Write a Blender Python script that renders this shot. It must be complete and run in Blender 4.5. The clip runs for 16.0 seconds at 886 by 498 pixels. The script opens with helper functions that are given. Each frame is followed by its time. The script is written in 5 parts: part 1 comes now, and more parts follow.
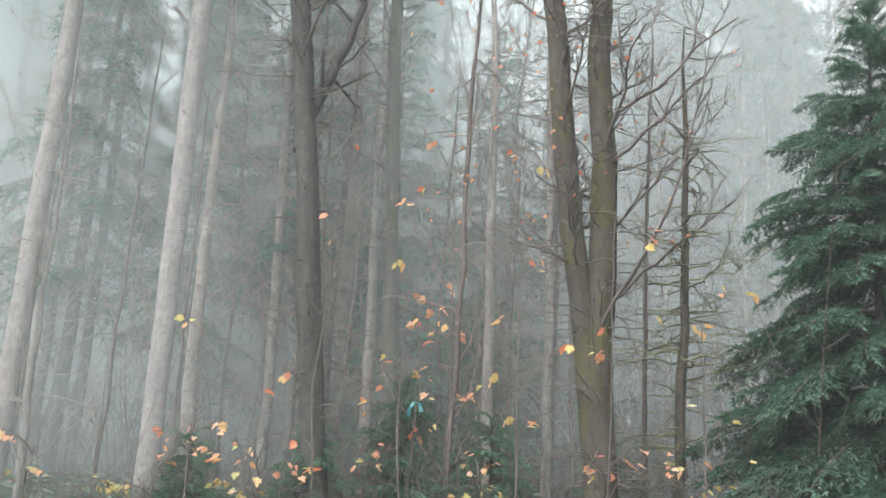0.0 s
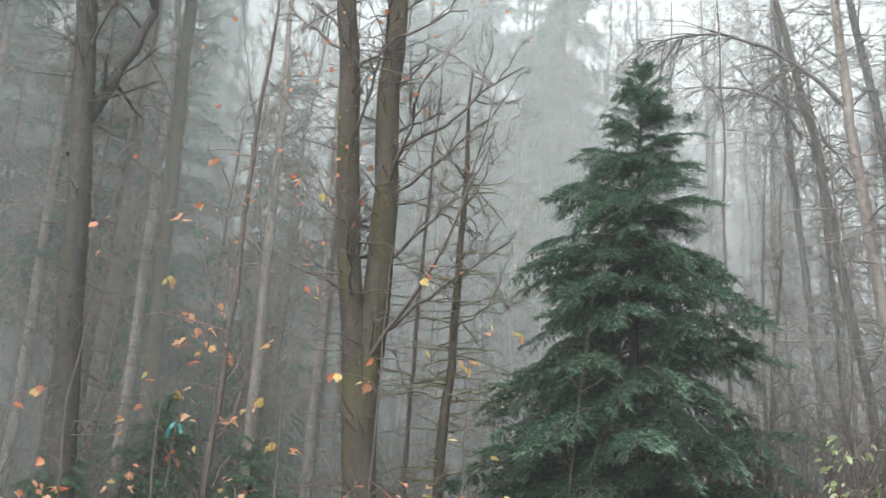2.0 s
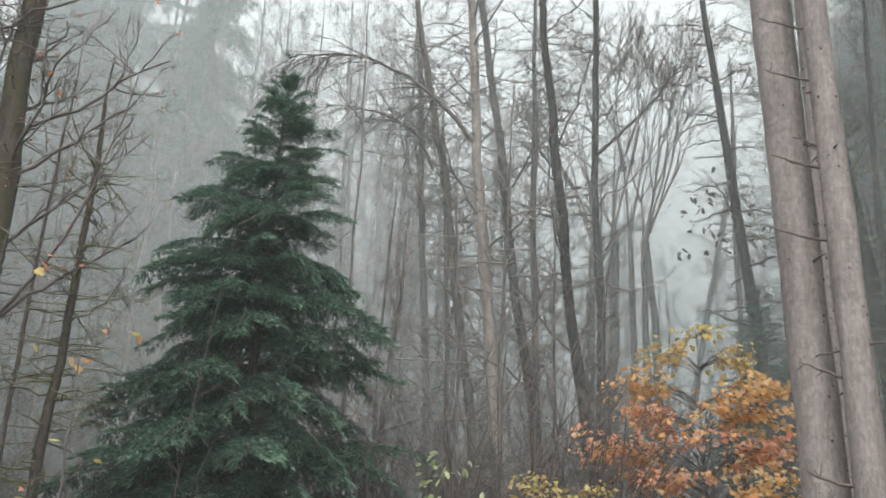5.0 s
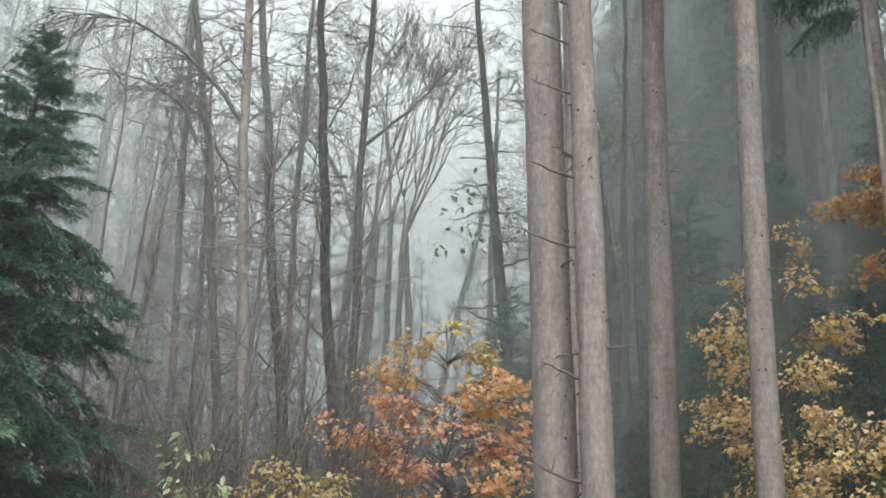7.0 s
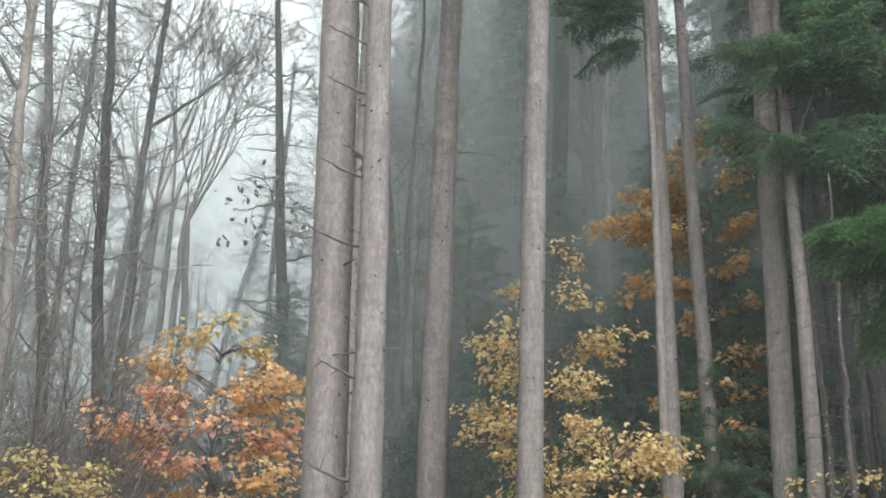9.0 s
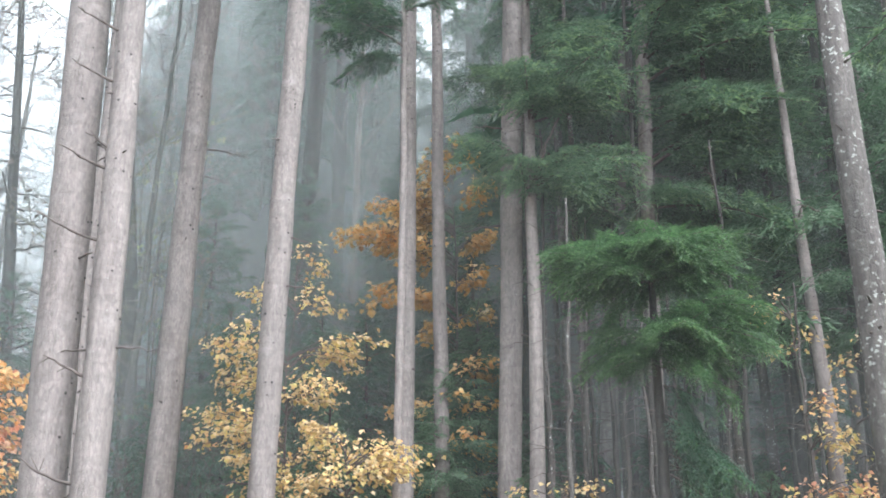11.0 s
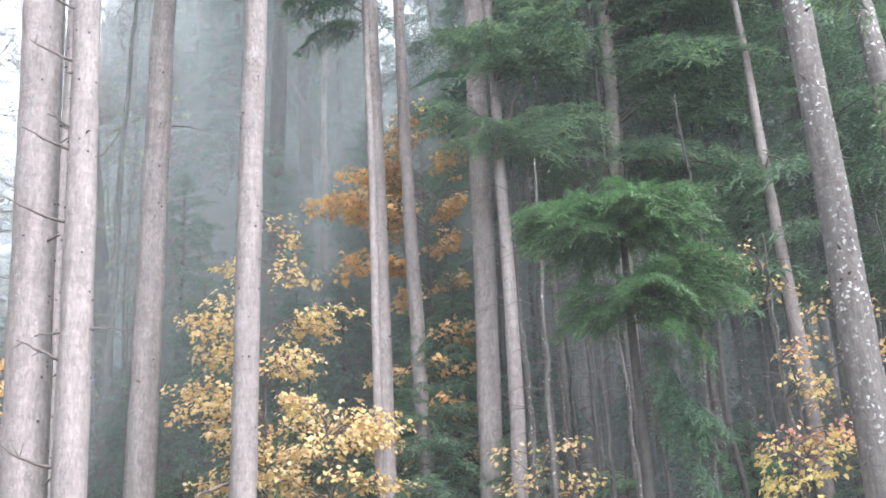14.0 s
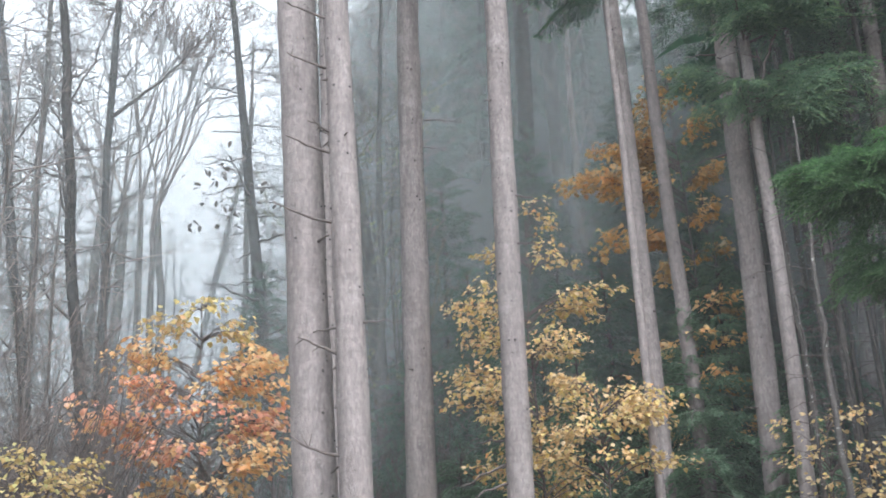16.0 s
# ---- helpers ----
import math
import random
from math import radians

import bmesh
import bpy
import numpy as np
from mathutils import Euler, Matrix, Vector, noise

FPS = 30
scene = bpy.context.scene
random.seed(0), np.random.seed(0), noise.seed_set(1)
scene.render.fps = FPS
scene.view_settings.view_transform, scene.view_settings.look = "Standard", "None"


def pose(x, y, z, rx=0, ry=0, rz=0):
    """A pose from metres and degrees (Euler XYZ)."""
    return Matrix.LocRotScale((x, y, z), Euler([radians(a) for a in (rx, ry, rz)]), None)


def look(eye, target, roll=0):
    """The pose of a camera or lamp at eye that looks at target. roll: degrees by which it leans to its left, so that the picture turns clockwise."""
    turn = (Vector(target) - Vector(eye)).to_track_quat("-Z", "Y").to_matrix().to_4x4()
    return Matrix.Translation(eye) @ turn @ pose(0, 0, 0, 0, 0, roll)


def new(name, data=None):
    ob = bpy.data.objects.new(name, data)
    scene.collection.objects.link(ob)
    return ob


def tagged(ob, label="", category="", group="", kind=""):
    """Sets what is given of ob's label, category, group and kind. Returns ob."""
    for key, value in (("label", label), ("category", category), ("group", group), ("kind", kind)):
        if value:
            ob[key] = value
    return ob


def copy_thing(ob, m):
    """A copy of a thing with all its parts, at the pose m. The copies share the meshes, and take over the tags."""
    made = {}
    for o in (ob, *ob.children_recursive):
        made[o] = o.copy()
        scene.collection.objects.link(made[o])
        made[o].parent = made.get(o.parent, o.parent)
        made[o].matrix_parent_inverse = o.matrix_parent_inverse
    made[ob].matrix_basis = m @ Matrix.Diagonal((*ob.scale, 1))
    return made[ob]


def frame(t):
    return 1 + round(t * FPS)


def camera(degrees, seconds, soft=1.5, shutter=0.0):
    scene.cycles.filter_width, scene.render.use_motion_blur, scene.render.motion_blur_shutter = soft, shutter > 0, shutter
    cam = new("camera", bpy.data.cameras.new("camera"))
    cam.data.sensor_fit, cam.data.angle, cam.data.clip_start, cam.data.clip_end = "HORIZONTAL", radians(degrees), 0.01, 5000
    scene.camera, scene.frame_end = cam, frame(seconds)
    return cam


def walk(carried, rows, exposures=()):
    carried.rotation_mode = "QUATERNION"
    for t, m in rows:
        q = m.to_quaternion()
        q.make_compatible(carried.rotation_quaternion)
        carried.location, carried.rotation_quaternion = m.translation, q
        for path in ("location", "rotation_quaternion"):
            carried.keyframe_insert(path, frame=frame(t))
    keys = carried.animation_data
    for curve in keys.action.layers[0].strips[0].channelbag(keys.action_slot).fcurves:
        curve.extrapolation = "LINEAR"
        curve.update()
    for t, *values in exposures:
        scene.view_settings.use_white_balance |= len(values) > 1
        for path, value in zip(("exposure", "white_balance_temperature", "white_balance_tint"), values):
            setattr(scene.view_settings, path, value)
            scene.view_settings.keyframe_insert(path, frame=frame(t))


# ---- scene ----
EYE = 1.6
cam = camera(42.5, 16.0, 1.6, 0.15)
# seconds, yaw, pitch and roll of a camera that turns where it is
ROWS = [
    (0, 0.00, 17.94, 2.77),
    (0.5, -3.18, 18.60, 2.83),
    (1, -6.50, 18.94, 2.81),
    (1.5, -8.75, 19.59, 3.36),
    (2, -11.72, 19.93, 3.39),
    (2.5, -16.29, 19.84, 3.31),
    (3, -20.11, 20.32, 3.25),
    (5.5, -34.94, 20.88, 1.78),
    (6, -38.70, 20.55, 1.72),
    (6.5, -40.91, 20.76, 1.62),
    (7, -44.26, 20.94, 1.68),
    (7.5, -46.74, 20.94, 1.56),
    (8, -49.95, 20.77, 2.06),
    (8.5, -52.98, 21.24, 2.00),
    (9, -55.87, 21.15, 1.54),
    (9.5, -59.42, 21.10, 1.31),
    (10, -63.02, 21.43, 1.12),
    (12.5, -74.98, 20.66, -2.24),
    (13, -75.06, 20.29, -2.68),
    (13.5, -73.17, 20.00, -3.05),
    (14, -70.98, 19.84, -3.20),
    (14.5, -67.55, 19.75, -3.50),
    (15, -64.00, 19.73, -3.19),
    (15.5, -60.85, 19.71, -3.18),
    (16, -57.25, 19.54, -3.08),
]


def ahead(yaw, pitch):
    a, b = radians(yaw), radians(pitch)
    return (-math.sin(a) * math.cos(b), math.cos(a) * math.cos(b), EYE + math.sin(b))


walk(cam, [(t, look((0, 0, EYE), ahead(yaw, pitch), roll)) for t, yaw, pitch, roll in ROWS],
     [(0, 0.82, 6430, 8), (0.8, 0.72, 6480, 9), (1.6, 0.6, 6530, 9), (3, 0.42, 6600, 10), (5.5, 0.17, 6600, 9), (7, 0.23, 6550, 9), (8, 0.25, 6500, 8), (9, 0.5, 6450, 7), (10, 0.77, 6250, 8), (12.5, 1.63, 6100, 14), (13.5, 1.61, 6100, 15), (14.5, 1.28, 6090, 15), (15, 1.02, 6090, 15), (15.5, 0.9, 6090, 14), (16, 0.82, 6100, 13)])

# ---- sky and light: a bright overcast over a foggy wood ----
SUN_EL, SUN_AZ = 52.0, 215.0  # degrees; azimuth to the right of +y
world = bpy.data.worlds.new("overcast_sky")
scene.world = world
world.use_nodes = True
wn, wl = world.node_tree.nodes, world.node_tree.links
wn.clear()
sky = wn.new("ShaderNodeTexSky")
sky.sky_type = "NISHITA"
sky.sun_disc = False
sky.sun_elevation, sky.sun_rotation = radians(SUN_EL), radians(SUN_AZ)
sky.air_density, sky.dust_density = 1.0, 4.0
grey = wn.new("ShaderNodeHueSaturation")
grey.inputs["Saturation"].default_value = 0.22
cloud = wn.new("ShaderNodeMix")
cloud.data_type = "RGBA"
cloud.inputs[0].default_value = 0.6
cloud.inputs[7].default_value = (9.6, 10.2, 10.4, 1)
back = wn.new("ShaderNodeBackground")
back.inputs["Strength"].default_value = 0.21
out = wn.new("ShaderNodeOutputWorld")
wl.new(sky.outputs[0], grey.inputs["Color"])
wl.new(grey.outputs[0], cloud.inputs[6])
wl.new(cloud.outputs[2], back.inputs["Color"])
wl.new(back.outputs[0], out.inputs["Surface"])
sun = new("sun", bpy.data.lights.new("sun", "SUN"))
sun.data.energy, sun.data.angle, sun.data.color = 2.0, radians(50), (1.0, 0.97, 0.93)
sun.matrix_world = look((0, 0, 40), (-math.sin(radians(SUN_AZ)), -math.cos(radians(SUN_AZ)), 40 - math.tan(radians(SUN_EL))))


# ---- materials ----
def material(name):
    m = bpy.data.materials.new(name)
    m.use_nodes = True
    return m, m.node_tree.nodes, m.node_tree.links, m.node_tree.nodes["Principled BSDF"]


def ramp(n, stops):
    r = n.new("ShaderNodeValToRGB")
    e = r.color_ramp.elements
    while len(e) < len(stops):
        e.new(0.5)
    for el, (at, col) in zip(e, stops):
        el.position, el.color = at, (*col, 1)
    return r


def noise_node(n, l, coord, scale, detail=4.0, rough=0.6, stretch=None):
    t = n.new("ShaderNodeTexNoise")
    t.inputs["Scale"].default_value, t.inputs["Detail"].default_value, t.inputs["Roughness"].default_value = scale, detail, rough
    if stretch:
        mp = n.new("ShaderNodeMapping")
        mp.inputs["Scale"].default_value = stretch
        l.new(coord, mp.inputs["Vector"])
        coord = mp.outputs[0]
    l.new(coord, t.inputs["Vector"])
    return t


def mixed(n, l, fac, a, b):
    m = n.new("ShaderNodeMix")
    m.data_type = "RGBA"
    for s, v in ((0, fac), (6, a), (7, b)):
        if isinstance(v, (tuple, float)):
            m.inputs[s].default_value = (*v, 1) if isinstance(v, tuple) else v
        else:
            l.new(v, m.inputs[s])
    return m.outputs[2]


def stepped(n, l, value, low, high):
    m = n.new("ShaderNodeMapRange")
    m.inputs[1].default_value, m.inputs[2].default_value = low, high
    l.new(value, m.inputs[0])
    return m.outputs[0]


def bark(name, dark, light, patch, patch_from, moss=None, moss_from=0.6, scale=1.0, relief=0.6, speck=0.0):
    """Rough bark: long ridges, cracked plates, pale lichen patches and, on some, moss."""
    m, n, l, p = material(name)
    co = n.new("ShaderNodeTexCoord").outputs["Object"]
    ridges = noise_node(n, l, co, 8 * scale, 7, 0.72, (1, 1, 0.16))
    col = ramp(n, [(0.3, dark), (0.72, light)])
    l.new(ridges.outputs[0], col.inputs[0])
    plates = n.new("ShaderNodeTexVoronoi")
    plates.feature = "DISTANCE_TO_EDGE"
    plates.inputs["Scale"].default_value = 16 * scale
    mp = n.new("ShaderNodeMapping")
    mp.inputs["Scale"].default_value = (1, 1, 0.45)
    l.new(co, mp.inputs["Vector"])
    l.new(mp.outputs[0], plates.inputs["Vector"])
    crack = stepped(n, l, plates.outputs["Distance"], -0.55, 0.1)
    cells = n.new("ShaderNodeTexVoronoi")
    cells.inputs["Scale"].default_value = 38 * scale
    l.new(mp.outputs[0], cells.inputs["Vector"])
    flake = n.new("ShaderNodeMix")
    flake.data_type, flake.blend_type = "RGBA", "MULTIPLY"
    flake.inputs[0].default_value = 1.0
    tone = ramp(n, [(0.0, (0.74, 0.74, 0.75)), (0.5, (0.97, 0.97, 0.97)), (1.0, (1.16, 1.15, 1.14))])
    l.new(cells.outputs["Color"], tone.inputs[0])
    l.new(col.outputs[0], flake.inputs[6])
    l.new(tone.outputs[0], flake.inputs[7])
    rings = noise_node(n, l, co, 5.0 * scale, 4, 0.6, (0.35, 0.35, 3.2))
    band = n.new("ShaderNodeMix")
    band.data_type, band.blend_type = "RGBA", "MULTIPLY"
    band.inputs[0].default_value = 1.0
    dim = ramp(n, [(0.32, (0.87, 0.86, 0.86)), (0.5, (1.0, 1.0, 1.0)), (0.7, (1.05, 1.05, 1.05))])
    l.new(rings.outputs[0], dim.inputs[0])
    l.new(flake.outputs[2], band.inputs[6])
    l.new(dim.outputs[0], band.inputs[7])
    base = mixed(n, l, crack, tuple(c * 0.8 for c in dark), band.outputs[2])
    big = noise_node(n, l, co, 2.3 * scale, 5, 0.7)
    base = mixed(n, l, stepped(n, l, big.outputs[0], patch_from, patch_from + 0.22), base, patch)
    if speck:
        small = n.new("ShaderNodeTexVoronoi")
        small.inputs["Scale"].default_value = 17.0
        ragged = n.new("ShaderNodeMix")
        ragged.data_type = "RGBA"
        ragged.inputs[0].default_value = 0.16
        l.new(co, ragged.inputs[6])
        l.new(noise_node(n, l, co, 9.0, 6, 0.75).outputs[1], ragged.inputs[7])
        l.new(ragged.outputs[2], small.inputs["Vector"])
        wide = noise_node(n, l, co, 1.1, 3)
        hit = n.new("ShaderNodeMath")
        hit.operation = "MULTIPLY"
        l.new(stepped(n, l, small.outputs["Distance"], speck, speck - 0.07), hit.inputs[0])
        l.new(stepped(n, l, wide.outputs[0], 0.42, 0.58), hit.inputs[1])
        base = mixed(n, l, hit.outputs[0], base, (0.5, 0.51, 0.49))
    if moss:
        green = noise_node(n, l, co, 1.7, 6, 0.75, (1, 1, 0.5))
        base = mixed(n, l, stepped(n, l, green.outputs[0], moss_from, moss_from + 0.1), base, moss)
    l.new(base, p.inputs["Base Color"])
    p.inputs["Roughness"].default_value = 0.85
    fine = noise_node(n, l, co, 60 * scale, 4, 0.7, (1, 1, 0.4))
    add = n.new("ShaderNodeMath")
    add.operation = "MULTIPLY_ADD"
    add.inputs[1].default_value = 0.6
    l.new(fine.outputs[0], add.inputs[0])
    l.new(crack, add.inputs[2])
    bump = n.new("ShaderNodeBump")
    bump.inputs["Strength"].default_value, bump.inputs["Distance"].default_value = relief, 0.03
    l.new(add.outputs[0], bump.inputs["Height"])
    l.new(bump.outputs[0], p.inputs["Normal"])
    return m


def leafy(name, stops, islands=False, through_light=0.5, rough=0.55):
    """Leaf or needle: colour drawn per piece, a little light passing through."""
    m, n, l, p = material(name)
    if islands:
        rnd = n.new("ShaderNodeNewGeometry").outputs["Random Per Island"]
    else:
        rnd = n.new("ShaderNodeObjectInfo").outputs["Random"]
    col = ramp(n, stops)
    l.new(rnd, col.inputs[0])
    co = n.new("ShaderNodeTexCoord").outputs["Object"]
    vary = noise_node(n, l, co, 2.5 if islands else 9.0, 4, 0.6)
    shade = ramp(n, [(0.3, (0.62, 0.62, 0.62)), (0.7, (1.15, 1.15, 1.1))])
    l.new(vary.outputs[0], shade.inputs[0])
    mul = n.new("ShaderNodeMix")
    mul.data_type, mul.blend_type = "RGBA", "MULTIPLY"
    mul.inputs[0].default_value = 1.0
    l.new(col.outputs[0], mul.inputs[6])
    l.new(shade.outputs[0], mul.inputs[7])
    l.new(mul.outputs[2], p.inputs["Base Color"])
    p.inputs["Roughness"].default_value = rough
    p.inputs["Sheen Weight"].default_value = 0.25
    p.inputs["Sheen Roughness"].default_value = 0.6
    tr = n.new("ShaderNodeBsdfTranslucent")
    l.new(mul.outputs[2], tr.inputs["Color"])
    mix = n.new("ShaderNodeMixShader")
    mix.inputs[0].default_value = through_light
    l.new(p.outputs[0], mix.inputs[1])
    l.new(tr.outputs[0], mix.inputs[2])
    l.new(mix.outputs[0], n["Material Output"].inputs["Surface"])
    return m


BARK_PINE = bark("grey_conifer_bark", (0.15, 0.13, 0.126), (0.3, 0.266, 0.258), (0.335, 0.31, 0.303), 0.56, speck=0.1)
BARK_LICHEN = bark("lichen_conifer_bark", (0.075, 0.068, 0.066), (0.2, 0.182, 0.175), (0.3, 0.295, 0.285), 0.6, speck=0.3)
BARK_DARK = bark("dark_wet_bark", (0.028, 0.026, 0.025), (0.073, 0.067, 0.063), (0.135, 0.126, 0.12), 0.66, (0.052, 0.06, 0.024), 0.58)
BARK_MOSS = bark("mossy_bark", (0.026, 0.021, 0.017), (0.082, 0.066, 0.053), (0.15, 0.13, 0.11), 0.62, (0.054, 0.05, 0.012), 0.5)
# reddish twigs, lighter than TWIG: the pinkish haze of far crowns in the colour
TWIG_HAZE = bark("reddish_haze_twigs", (0.15, 0.115, 0.1), (0.27, 0.215, 0.19), (0.3, 0.26, 0.23), 0.6)
BARK_GREY = bark("grey_bare_bark", (0.06, 0.053, 0.047), (0.15, 0.132, 0.12), (0.24, 0.22, 0.205), 0.6, (0.075, 0.078, 0.034), 0.56)
BARK_BIRCH = bark("pale_birch_bark", (0.150, 0.120, 0.105), (0.375, 0.330, 0.307), (0.450, 0.427, 0.405), 0.55, scale=0.7)
TWIG = bark("twig_bark", (0.068, 0.056, 0.051), (0.158, 0.131, 0.120), (0.203, 0.188, 0.165), 0.62)
TWIG_MOSS = bark("mossy_twig", (0.080, 0.072, 0.040), (0.160, 0.152, 0.080), (0.176, 0.184, 0.080), 0.5)
BARK_FLECK = bark("flecked_dark_bark", (0.05, 0.045, 0.042), (0.13, 0.117, 0.11), (0.2, 0.19, 0.18), 0.6, speck=0.26)
NEEDLE = leafy("fir_needles", [(0.0, (0.03, 0.084, 0.054)), (0.5, (0.053, 0.13, 0.085)), (1.0, (0.097, 0.2, 0.132))], True, 0.45)
# tip tones: paler young growth, with sky-lit highlights put into the colour
NEEDLE_TIP = leafy("young_skylit_needle_tips", [(0.0, (0.072, 0.15, 0.1)), (1.0, (0.15, 0.255, 0.175))], True, 0.4)
NEEDLE_MID = leafy("green_needles", [(0.0, (0.085, 0.165, 0.095)), (0.5, (0.128, 0.232, 0.138)), (1.0, (0.21, 0.34, 0.205))], True, 0.45)
NEEDLE_MID_TIP = leafy("green_needle_tips", [(0.0, (0.15, 0.26, 0.125)), (1.0, (0.28, 0.42, 0.21))], True, 0.45)
NEEDLE_VIVID_TIP = leafy("fresh_needle_tips", [(0.0, (0.1, 0.23, 0.085)), (1.0, (0.2, 0.36, 0.145))], True, 0.4)
NEEDLE_VIVID = leafy("fresh_needles", [(0.0, (0.045, 0.12, 0.045)), (0.6, (0.08, 0.19, 0.07)), (1.0, (0.13, 0.27, 0.1))], True, 0.4)
NEEDLE_DARK = leafy("dark_needles", [(0.0, (0.034, 0.095, 0.055)), (1.0, (0.08, 0.19, 0.105))], True, 0.35)
LEAF_ORANGE = leafy("orange_leaf", [(0.0, (0.8, 0.4, 0.16)), (0.45, (0.85, 0.52, 0.22)), (1.0, (0.87, 0.62, 0.32))])
LEAF_APRICOT = leafy("apricot_leaf", [(0.0, (0.84, 0.5, 0.17)), (1.0, (0.88, 0.64, 0.3))])
LEAF_SALMON = leafy("salmon_leaf", [(0.0, (0.62, 0.17, 0.09)), (0.5, (0.74, 0.3, 0.17)), (1.0, (0.82, 0.48, 0.3))])
LEAF_GOLD = leafy("gold_leaf", [(0.0, (0.68, 0.45, 0.19)), (0.6, (0.75, 0.55, 0.28)), (1.0, (0.78, 0.63, 0.38))])
LEAF_YELLOW = leafy("yellow_leaf", [(0.0, (0.78, 0.58, 0.19)), (1.0, (0.8, 0.69, 0.3))])
LEAF_RUST = leafy("rust_leaf", [(0.0, (0.72, 0.3, 0.2)), (0.6, (0.8, 0.43, 0.27)), (1.0, (0.83, 0.57, 0.4))])
LEAF_PALE = leafy("pale_green_leaf", [(0.0, (0.3, 0.38, 0.16)), (1.0, (0.55, 0.58, 0.42))])
LEAF_MOSS = leafy("yellow_green_leaf", [(0.0, (0.16, 0.2, 0.07)), (1.0, (0.34, 0.36, 0.15))])
LEAF_BROWN = leafy("brown_yellow_leaf", [(0.0, (0.42, 0.27, 0.12)), (0.6, (0.56, 0.42, 0.15)), (1.0, (0.52, 0.5, 0.2))])
LEAF_DEAD = leafy("dead_brown_leaf", [(0.0, (0.08, 0.06, 0.05)), (1.0, (0.16, 0.12, 0.1))])
UNDER = leafy("undergrowth_green", [(0.0, (0.03, 0.08, 0.03)), (0.6, (0.06, 0.13, 0.05)), (0.9, (0.12, 0.15, 0.05)), (1.0, (0.3, 0.16, 0.06))], True, 0.25)

gm, n, l, p = material("leaf_litter_ground")
co = n.new("ShaderNodeTexCoord").outputs["Object"]
gbig = noise_node(n, l, co, 0.35, 5, 0.65)
gfine = noise_node(n, l, co, 14, 5, 0.75)
gcol = ramp(n, [(0.3, (0.045, 0.035, 0.022)), (0.55, (0.13, 0.075, 0.04)), (0.75, (0.22, 0.12, 0.05))])
l.new(gfine.outputs[0], gcol.inputs[0])
l.new(mixed(n, l, stepped(n, l, gbig.outputs[0], 0.5, 0.62), gcol.outputs[0], (0.05, 0.075, 0.025)), p.inputs["Base Color"])
p.inputs["Roughness"].default_value = 0.95
bump = n.new("ShaderNodeBump")
bump.inputs["Strength"].default_value, bump.inputs["Distance"].default_value = 0.8, 0.06
l.new(gfine.outputs[0], bump.inputs["Height"])
l.new(bump.outputs[0], p.inputs["Normal"])
GROUND = gm


def mist_material(name, thick, top, soft_from):
    """Drifting fog: lets most light through and scatters the rest evenly to both sides; thins out upwards."""
    m, n, l, p = material(name)
    n.remove(p)
    co = n.new("ShaderNodeTexCoord").outputs["Object"]
    drift = noise_node(n, l, co, 0.11, 4, 0.55, (1, 1, 0.6))
    sep = n.new("ShaderNodeSeparateXYZ")
    l.new(co, sep.inputs[0])

    def calc(kind, u, v=0.0):
        q = n.new("ShaderNodeMath")
        q.operation = kind
        for slot, value in enumerate((u, v)):
            if isinstance(value, (int, float)):
                q.inputs[slot].default_value = value
            else:
                l.new(value, q.inputs[slot])
        return q.outputs[0]

    # the bank of fog is thicker between the conifers, thin in the dense wood beside them, and open above the clearing
    side = calc("MULTIPLY", calc("ARCTAN2", sep.outputs[0], sep.outputs[1]), 57.2958)
    share = calc("ADD", 1.0, calc("MULTIPLY", stepped(n, l, side, 46.0, 54.0), 0.35))
    share = calc("SUBTRACT", share, calc("MULTIPLY", stepped(n, l, side, 72.0, 82.0), 0.4))
    share = calc("ADD", share, calc("MULTIPLY", stepped(n, l, side, 18.0, -4.0), 0.65))
    gap = calc("MULTIPLY", stepped(n, l, side, 39.0, 44.0), stepped(n, l, side, 52.0, 47.0))
    lift = calc("MULTIPLY", gap, calc("MAXIMUM", calc("SUBTRACT", sep.outputs[2], 7.0), 0.0))
    fade = stepped(n, l, calc("ADD", sep.outputs[2], calc("MULTIPLY", lift, 0.12)), top, soft_from)
    dens = n.new("ShaderNodeMapRange")
    dens.inputs[1].default_value, dens.inputs[2].default_value = 0.3, 0.7
    dens.inputs[3].default_value, dens.inputs[4].default_value = thick * 0.7, thick * 1.3
    l.new(drift.outputs[0], dens.inputs[0])
    fac = n.new("ShaderNodeMath")
    fac.operation = "MULTIPLY"
    l.new(calc("MULTIPLY", dens.outputs[0], share), fac.inputs[0])
    l.new(fade, fac.inputs[1])
    a, b, c = n.new("ShaderNodeBsdfDiffuse"), n.new("ShaderNodeBsdfTranslucent"), n.new("ShaderNodeBsdfTransparent")
    a.inputs["Color"].default_value = b.inputs["Color"].default_value = (0.73, 0.79, 0.805, 1)
    both, mix = n.new("ShaderNodeMixShader"), n.new("ShaderNodeMixShader")
    l.new(a.outputs[0], both.inputs[1])
    l.new(b.outputs[0], both.inputs[2])
    l.new(fac.outputs[0], mix.inputs[0])
    l.new(c.outputs[0], mix.inputs[1])
    l.new(both.outputs[0], mix.inputs[2])
    l.new(mix.outputs[0], n["Material Output"].inputs["Surface"])
    return m


